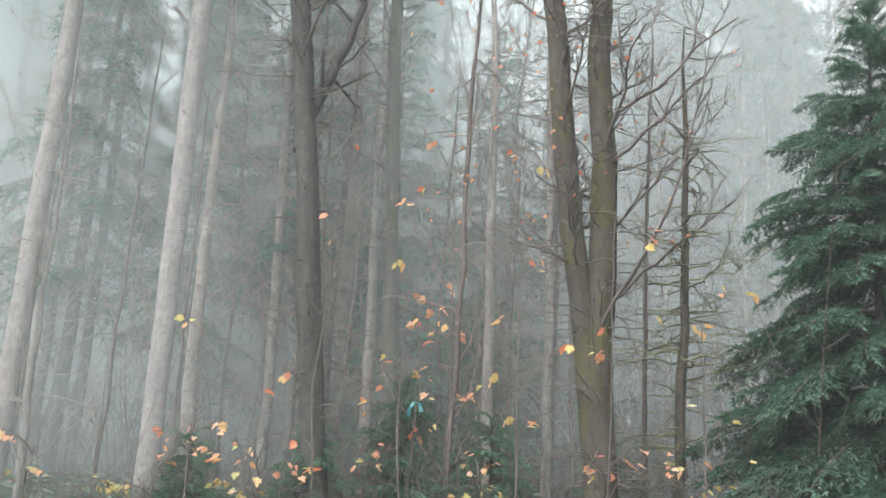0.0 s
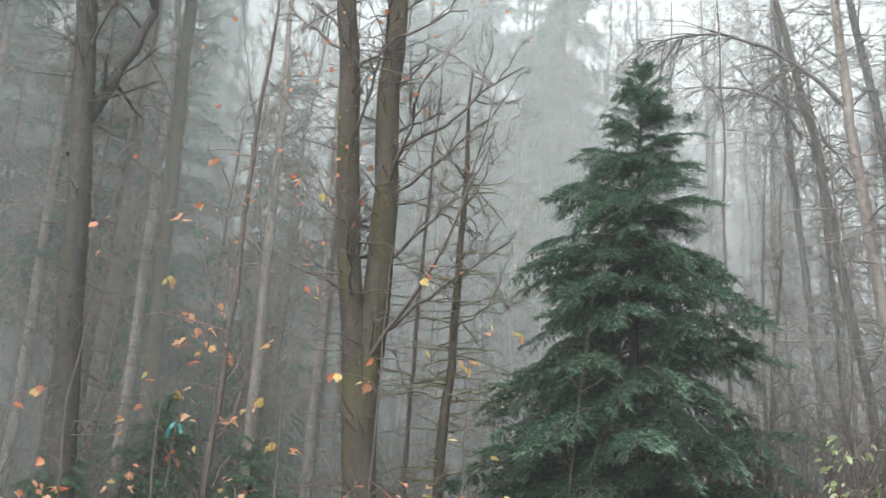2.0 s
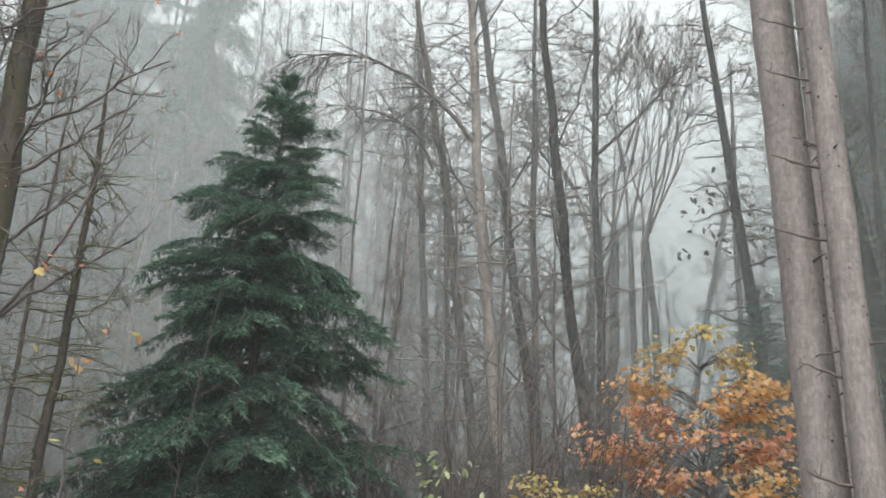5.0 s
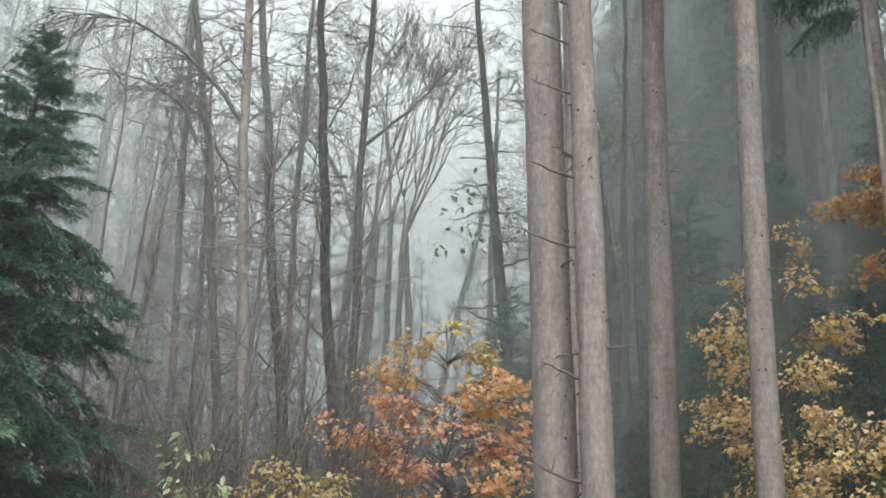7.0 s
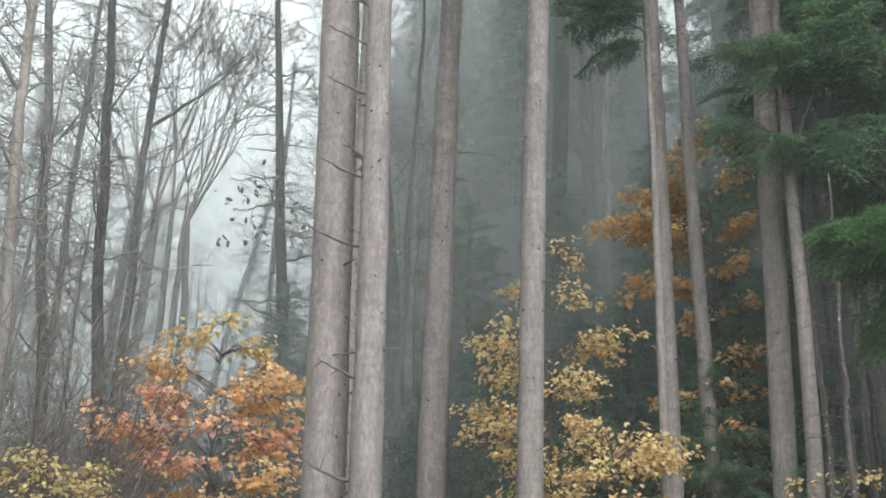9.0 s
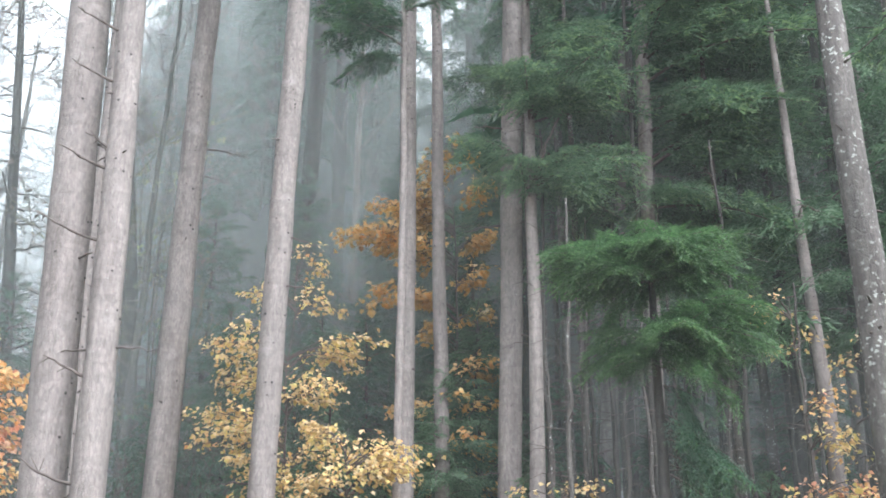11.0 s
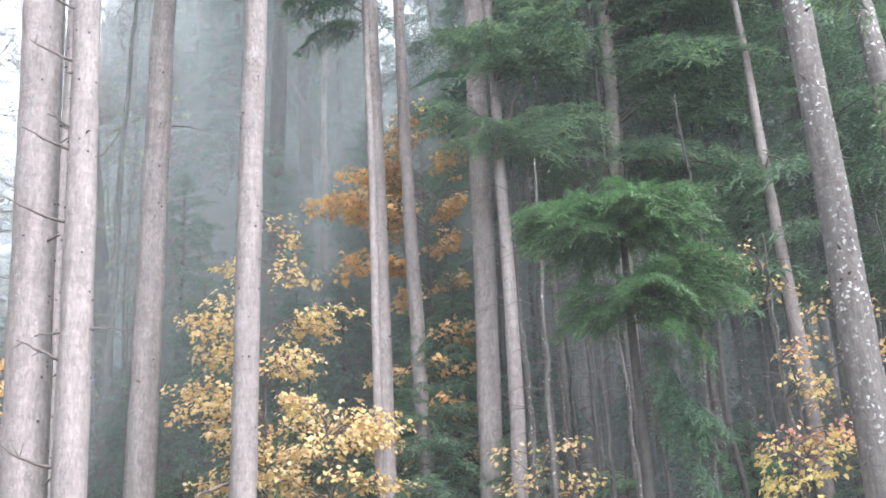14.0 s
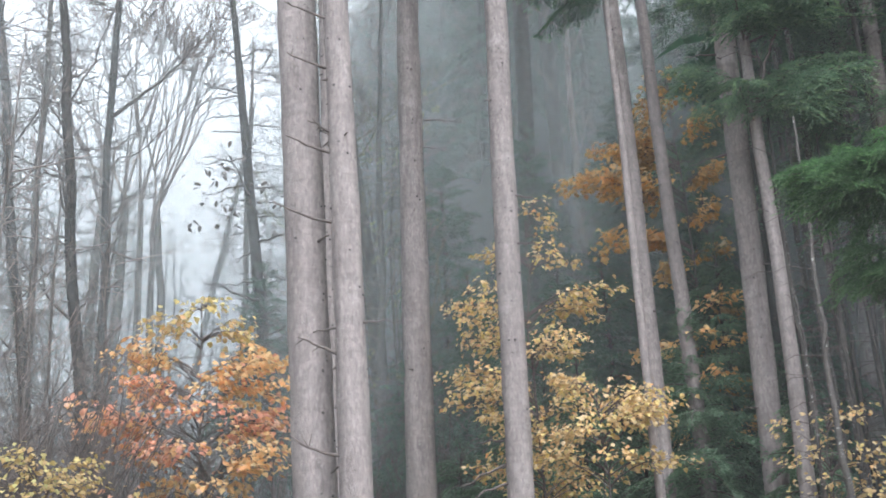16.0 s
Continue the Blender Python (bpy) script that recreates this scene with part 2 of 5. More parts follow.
# ---- mesh tools ----
class Geo:
    """Gathers vertices and faces of one mesh."""

    def __init__(self):
        self.v, self.f, self.count = [], [], 0

    def add(self, verts, faces):
        verts = np.asarray(verts, float).reshape(-1, 3)
        self.f.append(np.asarray(faces, int) + self.count)
        self.v.append(verts)
        self.count += len(verts)

    def tube(self, pts, radii, sides=6, rough=0.0, rng=None):
        pts, radii = np.asarray(pts, float), np.asarray(radii, float)
        k = len(pts)
        d = np.gradient(pts, axis=0)
        d /= np.linalg.norm(d, axis=1)[:, None] + 1e-9
        ref = np.array([1.0, 0, 0]) if abs(d[:, 0]).mean() < 0.7 else np.array([0, 0, 1.0])
        a = np.cross(d, ref)
        a /= np.linalg.norm(a, axis=1)[:, None] + 1e-9
        b = np.cross(d, a)
        ang = np.arange(sides) * 2 * np.pi / sides
        r = np.repeat(radii[:, None], sides, 1)
        if rough:
            r = r * (1 + rough * rng.normal(size=r.shape))
        ring = pts[:, None] + r[..., None] * (np.cos(ang)[None, :, None] * a[:, None] + np.sin(ang)[None, :, None] * b[:, None])
        i, j = np.meshgrid(np.arange(k - 1), np.arange(sides), indexing="ij")
        j2 = (j + 1) % sides
        self.add(ring, np.stack([i * sides + j, i * sides + j2, (i + 1) * sides + j2, (i + 1) * sides + j], -1).reshape(-1, 4))

    def mesh(self, name, smooth=True):
        v = np.concatenate(self.v)
        loops = np.concatenate([f.ravel() for f in self.f])
        sizes = np.concatenate([np.full(len(f), f.shape[1]) for f in self.f])
        me = bpy.data.meshes.new(name)
        me.vertices.add(len(v))
        me.vertices.foreach_set("co", v.ravel())
        me.loops.add(len(loops))
        me.loops.foreach_set("vertex_index", loops)
        me.polygons.add(len(sizes))
        me.polygons.foreach_set("loop_start", np.r_[0, np.cumsum(sizes)[:-1]])
        me.update(calc_edges=True)
        me.polygons.foreach_set("use_smooth", np.full(len(sizes), smooth))
        me.validate()
        return me


def thing(name, x, y, z, label, category, group="", kind=""):
    ob = new(name)
    ob.location = (x, y, z)
    ob.empty_display_size = 0.2
    return tagged(ob, label, category, group, kind)


def part(name, geo, mat, parent, label="", smooth=True):
    me = geo.mesh(name, smooth) if isinstance(geo, Geo) else geo
    if mat and not me.materials:
        me.materials.append(mat)
    ob = new(name, me)
    ob.parent = parent
    return tagged(ob, label)


def land(x, y):
    """Height of the forest floor: a verge at the camera, then a bank that climbs away."""
    r = math.hypot(x, y)
    s = min(r, 16) - 4.0
    return 0.21 * (s + math.sqrt(s * s + 4)) / 2 + 0.11 * (min(max(r, 16), 60) - 16)


# ---- ground ----
g = Geo()
radii = np.r_[0.0, np.geomspace(1.0, 90, 70), 150, 400, 1500]
rows = []
for r in radii:
    for a in range(96):
        x, y = r * math.sin(a * 2 * math.pi / 96), r * math.cos(a * 2 * math.pi / 96)
        bump_h = 0.12 * noise.noise((x * 0.5, y * 0.5, 0)) * min(1, r / 8) if r < 100 else 0
        rows.append((x, y, land(x, y) + bump_h - (0.05 if r > 3 else 0.02)))
i, j = np.meshgrid(np.arange(len(radii) - 1), np.arange(96), indexing="ij")
g.add(rows, np.stack([i * 96 + j, (i + 1) * 96 + j, (i + 1) * 96 + (j + 1) % 96, i * 96 + (j + 1) % 96], -1).reshape(-1, 4))
ground = part("ground", g, GROUND, None)
tagged(ground, "forest floor of brown leaf litter and moss", "ground", kind="structure")


# ---- conifer boughs ----
def bough(rng, length, gap, step, needle, width, droop=0.5, fan=0.45, each=2, spray=0.05, hang=0.45):
    """One spray along +x: a bent stem, drooping side twigs in uneven tufts, short hanging twiglets on them and needles
    along those.
    Returns stem points, needle triangles and how many of them, at the end of the list, are young tips, coloured paler
    as if sky-lit too."""
    rise = rng.uniform(0.05, 0.3)

    def axis(s):
        s = np.asarray(s)
        return np.stack([length * s * (1 - 0.1 * s), 0 * s, length * (rise * s - droop * s**2)], -1)

    tris, tips = [], []
    phase = rng.uniform(0, 6.28, 2)
    s = 0.1
    while s < 1.0:
        for w, side in enumerate((-1, 1)):
            tuft = 0.72 + 0.38 * math.sin(7.5 * s + phase[w])
            tl = length * fan * tuft * (0.3 + 0.7 * math.sin(math.pi * min(1, 0.2 + s * 0.85))) * rng.uniform(0.7, 1.15) * (1.05 - 0.5 * s)
            turn = radians(rng.uniform(38, 62))
            d = np.array([math.cos(turn), side * math.sin(turn), rng.uniform(0.0, 0.25)])
            k = max(3, int(tl / spray))
            u = np.repeat((np.arange(k) + rng.random()) / k, 2)
            flip = np.tile([-1.0, 1.0], k)
            start = axis(s) + d * (u * tl)[:, None]
            start[:, 2] -= 0.75 * tl * u**2
            perp = np.array([-d[1], d[0], 0])
            e = 0.75 * d + 0.65 * perp * flip[:, None] + rng.normal(0, 0.22, (2 * k, 3))
            e[:, 2] -= hang * rng.uniform(0.4, 1.3, 2 * k) + 0.3 * u
            reach = (0.3 * tl * (1.05 - 0.75 * u) + needle) * rng.uniform(0.6, 1.2, 2 * k)
            m = max(3, int(0.16 * tl / step) + 2)
            v = (np.arange(m) + 0.5) / m
            base = (start[:, None] + e[:, None] * (reach[:, None] * v)[..., None]).reshape(-1, 3)
            base[:, 2] -= np.tile(0.25 * v**2, 2 * k) * np.repeat(reach, m)
            way = np.repeat(e, m, 0)
            age = np.repeat(0.45 * u + 0.25 * s, m) + np.tile(0.5 * v, 2 * k)
            q = len(base)
            for _ in range(each):
                out = np.stack([-way[:, 1], way[:, 0], 0 * way[:, 0]], -1) * rng.choice([-1.0, 1.0], q)[:, None]
                tip = base + needle * rng.uniform(0.7, 1.25, q)[:, None] * (0.5 * out + 0.75 * way + rng.normal(0, 0.25, (q, 3)))
                half = 0.5 * width * (d + 0.4 * perp)
                tris.append(np.stack([base - half, base + half + rng.normal(0, 0.1 * width, (q, 3)), tip], 1))
                tips.append(age > 0.86)
        s += gap / length * rng.uniform(0.65, 1.35)
    tris, tips = np.concatenate(tris), np.concatenate(tips)
    order = np.argsort(tips, kind="stable")
    return axis(np.linspace(0, 1, 6)), tris[order], int(tips.sum())


def placed(pts, turn, tilt, scale, at, roll=0.0):
    c, s = math.cos(turn), math.sin(turn)
    ct, st = math.cos(tilt), math.sin(tilt)
    cr, sr = math.cos(roll), math.sin(roll)
    m = np.array([[c, -s, 0], [s, c, 0], [0, 0, 1]]) @ np.array([[ct, 0, -st], [0, 1, 0], [st, 0, ct]]) @ np.array([[1, 0, 0], [0, cr, -sr], [0, sr, cr]])
    return pts * scale @ m.T + at


def add_bough(needles, stems, template, turn, tilt, scale, at, thick, rng):
    axis, tris, _ = template
    t = placed(tris.reshape(-1, 3), turn, tilt, scale, at, rng.normal(0, 0.25))
    needles.add(t, np.arange(len(t)).reshape(-1, 3))
    stems.tube(placed(axis, turn, tilt, scale, at), np.linspace(thick, thick * 0.25, len(axis)), 4)


def bough_mesh(template, mat, tip_mat):
    """One bough as a mesh of needles and a bare stem."""
    axis, tris, tips = template
    g = Geo()
    g.add(tris, np.arange(3 * len(tris)).reshape(-1, 3))
    g.tube(axis, np.linspace(0.016, 0.004, len(axis)), 4)
    me = g.mesh("bough", False)
    for m in (mat, TWIG, tip_mat):
        me.materials.append(m)
    idx = np.zeros(len(me.polygons), int)
    idx[len(tris) - tips:len(tris)] = 2
    idx[len(tris):] = 1
    me.polygons.foreach_set("material_index", idx)
    return me


def hang_bough(tree, mesh, turn, tilt, scale, at, rng):
    ob = new("bough", mesh)
    ob.parent = tree
    ob.matrix_basis = Matrix.Translation(at) @ Matrix.Rotation(turn, 4, "Z") @ Matrix.Rotation(-tilt, 4, "Y") @ Matrix.Rotation(rng.normal(0, 0.25), 4, "X") @ Matrix.Scale(scale, 4)


RNG = np.random.default_rng(7)
FINE = [bough(RNG, 1.5, 0.085, 0.02, 0.052, 0.022, RNG.uniform(0.35, 0.6), 0.4, 2, 0.05, 0.6) for _ in range(7)]
FEATHER = [bough(RNG, 1.5, 0.1, 0.024, 0.055, 0.018, RNG.uniform(0.25, 0.45), 0.5) for _ in range(6)]
MEDIUM = [bough(RNG, 1.5, 0.14, 0.05, 0.1, 0.034, RNG.uniform(0.3, 0.5), 0.5, 1, 0.09) for _ in range(5)]
THIN = [bough(RNG, 1.5, 0.13, 0.04, 0.08, 0.026, RNG.uniform(0.3, 0.5), 0.5, 1, 0.08) for _ in range(5)]
COARSE = [bough(RNG, 2.0, 0.24, 0.14, 0.24, 0.09, RNG.uniform(0.35, 0.6), 0.5, 1, 0.2) for _ in range(5)]
FANNED = [bough(RNG, 1.5, 0.08, 0.022, 0.05, 0.016, RNG.uniform(0.25, 0.42), 0.55, 2, 0.05, 0.35) for _ in range(6)]
FIR_BOUGHS = [bough_mesh(t, NEEDLE, NEEDLE_TIP) for t in FINE]
FRESH_BOUGHS = [bough_mesh(t, NEEDLE_VIVID, NEEDLE_VIVID_TIP) for t in FANNED]
DARK_BOUGHS = [bough_mesh(t, NEEDLE_DARK, NEEDLE_VIVID) for t in FEATHER[:5]]
BROAD_BOUGHS = [bough_mesh(t, NEEDLE_MID, NEEDLE_MID_TIP) for t in FEATHER]


def wander(rng, n, amount):
    """A smooth sideways drift of n steps."""
    d = np.cumsum(rng.normal(0, amount, (n, 2)), 0)
    d -= d[0]
    return d - np.linspace(0, 1, n)[:, None] * d[-1] * 0.7


def stem_line(rng, height, lean, n, amount):
    z = np.linspace(-0.25, height, n)
    d = wander(rng, n, amount)
    return np.stack([lean[0] * z + d[:, 0], lean[1] * z + d[:, 1], z], -1)


def stub_mesh(length, thick, seed):
    """A snapped side branch along +x."""
    rng = np.random.default_rng(seed)
    s = np.linspace(0, 1, 6)[:, None]
    g = Geo()
    g.tube(np.array([length, 0, 0]) * s + np.array([0, 0, -0.15 * length]) * s**2 + rng.normal(0, 0.03 * length, (6, 3)) * s, thick * np.linspace(1.5, 0.55, 6), 6)
    me = g.mesh("branch_stub")
    me.materials.append(TWIG)
    return me


STUBS = [stub_mesh(0.035, 0.011, 1), stub_mesh(0.06, 0.01, 2), stub_mesh(0.16, 0.009, 3), stub_mesh(0.4, 0.009, 4)]


# ---- the near conifers: tall stems with knots and snapped branches, crowns above ----
def conifer(x, y, lx, ly, r0, taper, seed, mat=None, height=19.0, crown_from=13.0, stubs=26, crown=True, label="", group="tall conifers"):
    rng = np.random.default_rng(seed)
    z = land(x, y)
    top = min(height, (r0 - 0.03) / taper if taper > 0 else height)
    top = max(top, 9.0)
    tree = thing("conifer_tree", x, y, z, label or "tall conifer with straight grey-brown bark and dead stubs", "tree", group)
    k = int(top / 0.3)
    line = stem_line(rng, top, (lx, ly), k, 0.004)
    h = line[:, 2]
    rad = np.maximum(r0 - taper * h, 0.03) * (1 + 0.25 * np.exp(-np.maximum(h, 0) / 0.35))
    rad = rad * (1 + 0.025 * np.cumsum(rng.normal(0, 0.3, k)) / np.sqrt(np.arange(k) + 1))
    g = Geo()
    g.tube(line, rad, 20, 0.028, rng)
    part("trunk", g, mat or BARK_PINE, tree)
    for _ in range(stubs * 2 // 3):
        hh = rng.uniform(0.8, min(top, 11))
        c = np.array([np.interp(hh, h, line[:, q]) for q in range(3)])
        a = rng.uniform(0, 2 * math.pi)
        c += np.array([math.cos(a), math.sin(a), 0]) * np.interp(hh, h, rad) * 0.9
        ob = new("branch_stub", STUBS[rng.choice(4, p=[0.4, 0.32, 0.18, 0.1])])
        ob.parent = tree
        ob.matrix_basis = Matrix.Translation(c) @ Matrix.Rotation(a, 4, "Z") @ Matrix.Rotation(rng.uniform(-0.25, 0.3), 4, "Y") @ Matrix.Scale(rng.uniform(0.7, 1.3), 4)
    knots = Geo()
    hh = 0.5
    while hh < min(top, 12):
        for _ in range(rng.integers(1, 5)):
            hk = hh + rng.normal(0, 0.05)
            c = np.array([np.interp(hk, h, line[:, q]) for q in range(3)])
            a, rk = rng.uniform(0, 2 * math.pi), np.interp(hk, h, rad)
            d = np.array([math.cos(a), math.sin(a), -0.15])
            size = rng.uniform(0.006, 0.015)
            knots.tube([c + d * (rk - 0.02), c + d * (rk + 0.3 * size), c + d * (rk + 0.9 * size)], [size * 1.25, size, size * 0.3], 6)
        hh += rng.uniform(0.22, 0.5)
    tagged(part("knots", knots, BARK_DARK, tree, "dark knots in whorls"), kind="stuff")
    if crown:
        nd, st = Geo(), Geo()
        hh = crown_from
        while hh < top + 1.0:
            a0 = rng.uniform(0, 6.28)
            for q in range(4):
                c = np.array([np.interp(hh, h, line[:, w]) for w in range(3)])
                c[2] = hh
                size = (0.35 + 0.9 * (1 - (hh - crown_from) / (top + 1.2 - crown_from))) * rng.uniform(0.7, 1.1)
                add_bough(nd, st, COARSE[rng.integers(5)], a0 + q * 1.57 + rng.normal(0, 0.3), rng.uniform(-0.25, 0.1), size, c, 0.025, rng)
            hh += rng.uniform(0.7, 1.1)
        part("crown", nd, NEEDLE_DARK, tree, smooth=False)
        tagged(part("crown_wood", st, TWIG, tree), kind="stuff")
    return tree


def dead_branch(tree, at, tip, sag, thick, seed):
    """A long bare dead branch of a conifer; at and tip are measured from the foot of its trunk."""
    rng = np.random.default_rng(seed)
    s = np.linspace(0, 1, 9)[:, None]
    a, b = np.array(at), np.array(tip)
    pts = a + (b - a) * s + np.array([0, 0, -sag]) * 4 * s * (1 - s) + rng.normal(0, 0.008, (9, 3)) * s
    g = Geo()
    g.tube(pts, thick * np.linspace(1.2, 0.35, 9), 6)
    for _ in range(2):
        q = rng.integers(4, 8)
        e = pts[q] + rng.normal(0, 0.06, 3) + (b - a) * 0.12
        g.tube([pts[q], (pts[q] + e) / 2, e], [thick * 0.5, thick * 0.35, thick * 0.2], 4)
    part("dead_branch", g, TWIG, tree, "bare dead branch")


# ---- bare broadleaf trees ----
def bare_geo(rng, height, lean, r0, taper, sway, limbs, first, spread, twigs, limb_len=0.24, sides=10, up=0.9, depth=3, fine=0.0028, cap=0.022):
    """Trunk and branchwork of a leafless tree."""
    trunk, limbs_made = Geo(), []
    k = max(10, int(height / 0.4))
    line = stem_line(rng, height, lean, k, sway)
    h = line[:, 2]
    rad = np.maximum(r0 - taper * h, 0.012) * (1 + 0.3 * np.exp(-np.maximum(h, 0) / 0.3))
    rad[h > height * 0.8] *= np.linspace(1, 0.4, (h > height * 0.8).sum())
    trunk.tube(line, rad, sides, 0.03, rng)

    def shoot(geo, start, d, length, thick, level):
        m = (8, 6, 5, 3)[level]
        s = np.linspace(0, 1, m)
        bend = rng.normal(0, 0.14, 3) * length
        pts = start + d * (s * length)[:, None] + bend * (s**2)[:, None] + np.array([0, 0, 0.3 * length * (up - 0.5)]) * (s**2)[:, None]
        pts[1:] += rng.normal(0, 0.02 * length, (m - 1, 3))
        geo.tube(pts, thick * np.linspace(1, 0.35, m), 5 if level == 0 else 3)
        if level >= depth:
            return
        for _ in range(twigs + 2 if level == 0 else twigs):
            q = rng.uniform(0.2, 1.0)
            at = np.array([np.interp(q, s, pts[:, w]) for w in range(3)])
            e = d + rng.normal(0, 0.5, 3) + np.array([0, 0, 0.12])
            shoot(geo, at, e / np.linalg.norm(e), length * rng.uniform(0.3, 0.6) * (1.15 - 0.5 * q), max(thick * 0.42, fine), level + 1)

    for w in range(limbs):
        hh = first + (height - first) * (w + rng.random()) / limbs
        c = np.array([np.interp(hh, h, line[:, q]) for q in range(3)])
        a = rng.uniform(0, 2 * math.pi)
        d = np.array([math.cos(a) * spread, math.sin(a) * spread, up * rng.uniform(0.4, 1.0)])
        ln = height * limb_len * rng.uniform(0.35, 1.0) * (1.15 - 0.6 * hh / height)
        geo = Geo()
        shoot(geo, c, d / np.linalg.norm(d), ln, min(0.2 * np.interp(hh, h, rad), cap) + 0.0025, 0)
        limbs_made.append(geo)
    return trunk, limbs_made, line, rad


def dead_twigs(rng, line, rad, count):
    """Short dead side twigs along a stem, level or sagging, with side shoots."""
    geo = Geo()
    for _ in range(count):
        hh = rng.uniform(0.8, line[-1, 2] * 0.8)
        c = np.array([np.interp(hh, line[:, 2], line[:, q]) for q in range(3)])
        a, ln = rng.uniform(0, 2 * math.pi), rng.uniform(0.25, 1.1)
        d = np.array([math.cos(a), math.sin(a), rng.uniform(-0.25, 0.35)])
        s = np.linspace(0, 1, 6)[:, None]
        pts = c + d * ln * s + np.array([0, 0, rng.normal(-0.05, 0.15)]) * ln * s**2 + rng.normal(0, 0.03, (6, 3)) * ln * s
        thick = rng.uniform(0.006, 0.012)
        geo.tube(pts, thick * np.linspace(1, 0.4, 6), 4)
        for _ in range(rng.integers(2, 6)):
            q = rng.integers(1, 6)
            e = d + rng.normal(0, 0.7, 3)
            e *= ln * rng.uniform(0.15, 0.4) / np.linalg.norm(e)
            geo.tube([pts[q], pts[q] + e * 0.55 + rng.normal(0, 0.01, 3), pts[q] + e], [thick * 0.5, thick * 0.4, 0.0022], 3)
    return geo


def bare_tree(x, y, lx, ly, r0, taper, seed, mat, height=13.0, sway=0.03, limbs=22, first=3.0, spread=0.8, twigs=4, limb_len=0.17, label="", group="bare broadleaf trees", twig_mat=None, up=0.9, depth=3, dead=120):
    rng = np.random.default_rng(seed)
    tree = thing("bare_tree", x, y, land(x, y), label or "leafless broadleaf tree with grey-brown bark", "tree", group)
    trunk, made, line, rad = bare_geo(rng, height, (lx, ly), r0, taper, sway * 0.5, limbs, first, spread, twigs, limb_len, 12, up, depth)
    part("trunk", trunk, mat, tree)
    for geo in made:
        part("limb", geo, twig_mat or TWIG, tree)
    tagged(part("branchwork", dead_twigs(rng, line, rad, dead), twig_mat or TWIG, tree), kind="stuff")
    return tree, line, rad


def limb(tree, pts, thick, mat, seed, twigs=8, twig_len=0.5, name="limb", hang=0.0):
    """A single bent limb through a few points, with twigs; points are measured from the tree's foot."""
    rng = np.random.default_rng(seed)
    pts = np.array(pts, float)
    s = np.r_[0, np.cumsum(np.linalg.norm(np.diff(pts, axis=0), axis=1))]
    u = np.linspace(0, s[-1], 14)
    fine = np.stack([np.interp(u, s, pts[:, q]) for q in range(3)], -1)
    for _ in range(3):
        fine[1:-1] = 0.25 * fine[:-2] + 0.5 * fine[1:-1] + 0.25 * fine[2:]
    fine[1:] += rng.normal(0, 0.35 * thick, (13, 3))
    g = Geo()
    g.tube(fine, thick * np.linspace(1, 0.25, 14), 6)
    for _ in range(twigs):
        q = rng.integers(3, 14)
        along = fine[q] - fine[q - 1]
        along /= np.linalg.norm(along)
        d = along + rng.normal(0, 0.6, 3) + np.array([0, 0, -hang])
        d /= np.linalg.norm(d)
        ln = twig_len * rng.uniform(0.5, 1.2)
        w = np.linspace(0, 1, 5)[:, None]
        tw = fine[q] + d * ln * w + np.array([0, 0, -hang * 0.4 * ln]) * w**2 + rng.normal(0, 0.02, (5, 3)) * w
        g.tube(tw, max(0.3 * thick, 0.007) * np.linspace(1, 0.45, 5), 4)
        for _ in range(5):
            r = rng.integers(1, 5)
            e = d + rng.normal(0, 0.6, 3) + np.array([0, 0, -hang * 0.6])
            e /= np.linalg.norm(e)
            g.tube([tw[r], tw[r] + e * ln * 0.2, tw[r] + e * ln * 0.42 + [0, 0, -hang * 0.05]], [0.0055, 0.0045, 0.003], 3)
    return part(name, g, mat, tree)


# ---- fir ----
def fir(x, y, height, spread, seed, boughs, label, lowest=0.6, gap=0.17, per=6, group="", trunk_r=0.085, lean=(0, 0), name="fir_tree", droop=-0.05, bark_mat=None, swell=0.72):
    rng = np.random.default_rng(seed)
    tree = thing(name, x, y, land(x, y), label, "tree", group)
    g = Geo()
    line = stem_line(rng, height, lean, 24, 0.006)
    g.tube(line, np.linspace(trunk_r, 0.008, 24), 10, 0.02, rng)
    part("trunk", g, bark_mat or BARK_DARK, tree)
    h = lowest
    while h < height - 0.05:
        share = (height - h) / (height - lowest)
        a0 = rng.uniform(0, 6.28)
        n_here = per if share > 0.3 else 5
        for q in range(n_here):
            c = [np.interp(h, line[:, 2], line[:, 0]), np.interp(h, line[:, 2], line[:, 1]), h + rng.normal(0, 0.3 * gap)]
            ln = spread * share**swell * rng.uniform(0.62, 1.18) + 0.08
            up = radians(58) * (1 - share) ** 6 + droop + rng.normal(0, 0.16)
            hang_bough(tree, boughs[rng.integers(len(boughs))], a0 + q * 6.283 / n_here + rng.normal(0, 0.22), up, ln / 1.5, c, rng)
        h += gap * (0.36 + 0.64 * share) * rng.uniform(0.75, 1.25)
    for q in range(5):
        hang_bough(tree, boughs[q % len(boughs)], q * 1.256, 1.15, 0.18, (line[-1, 0], line[-1, 1], height - 0.22), rng)
    return tree


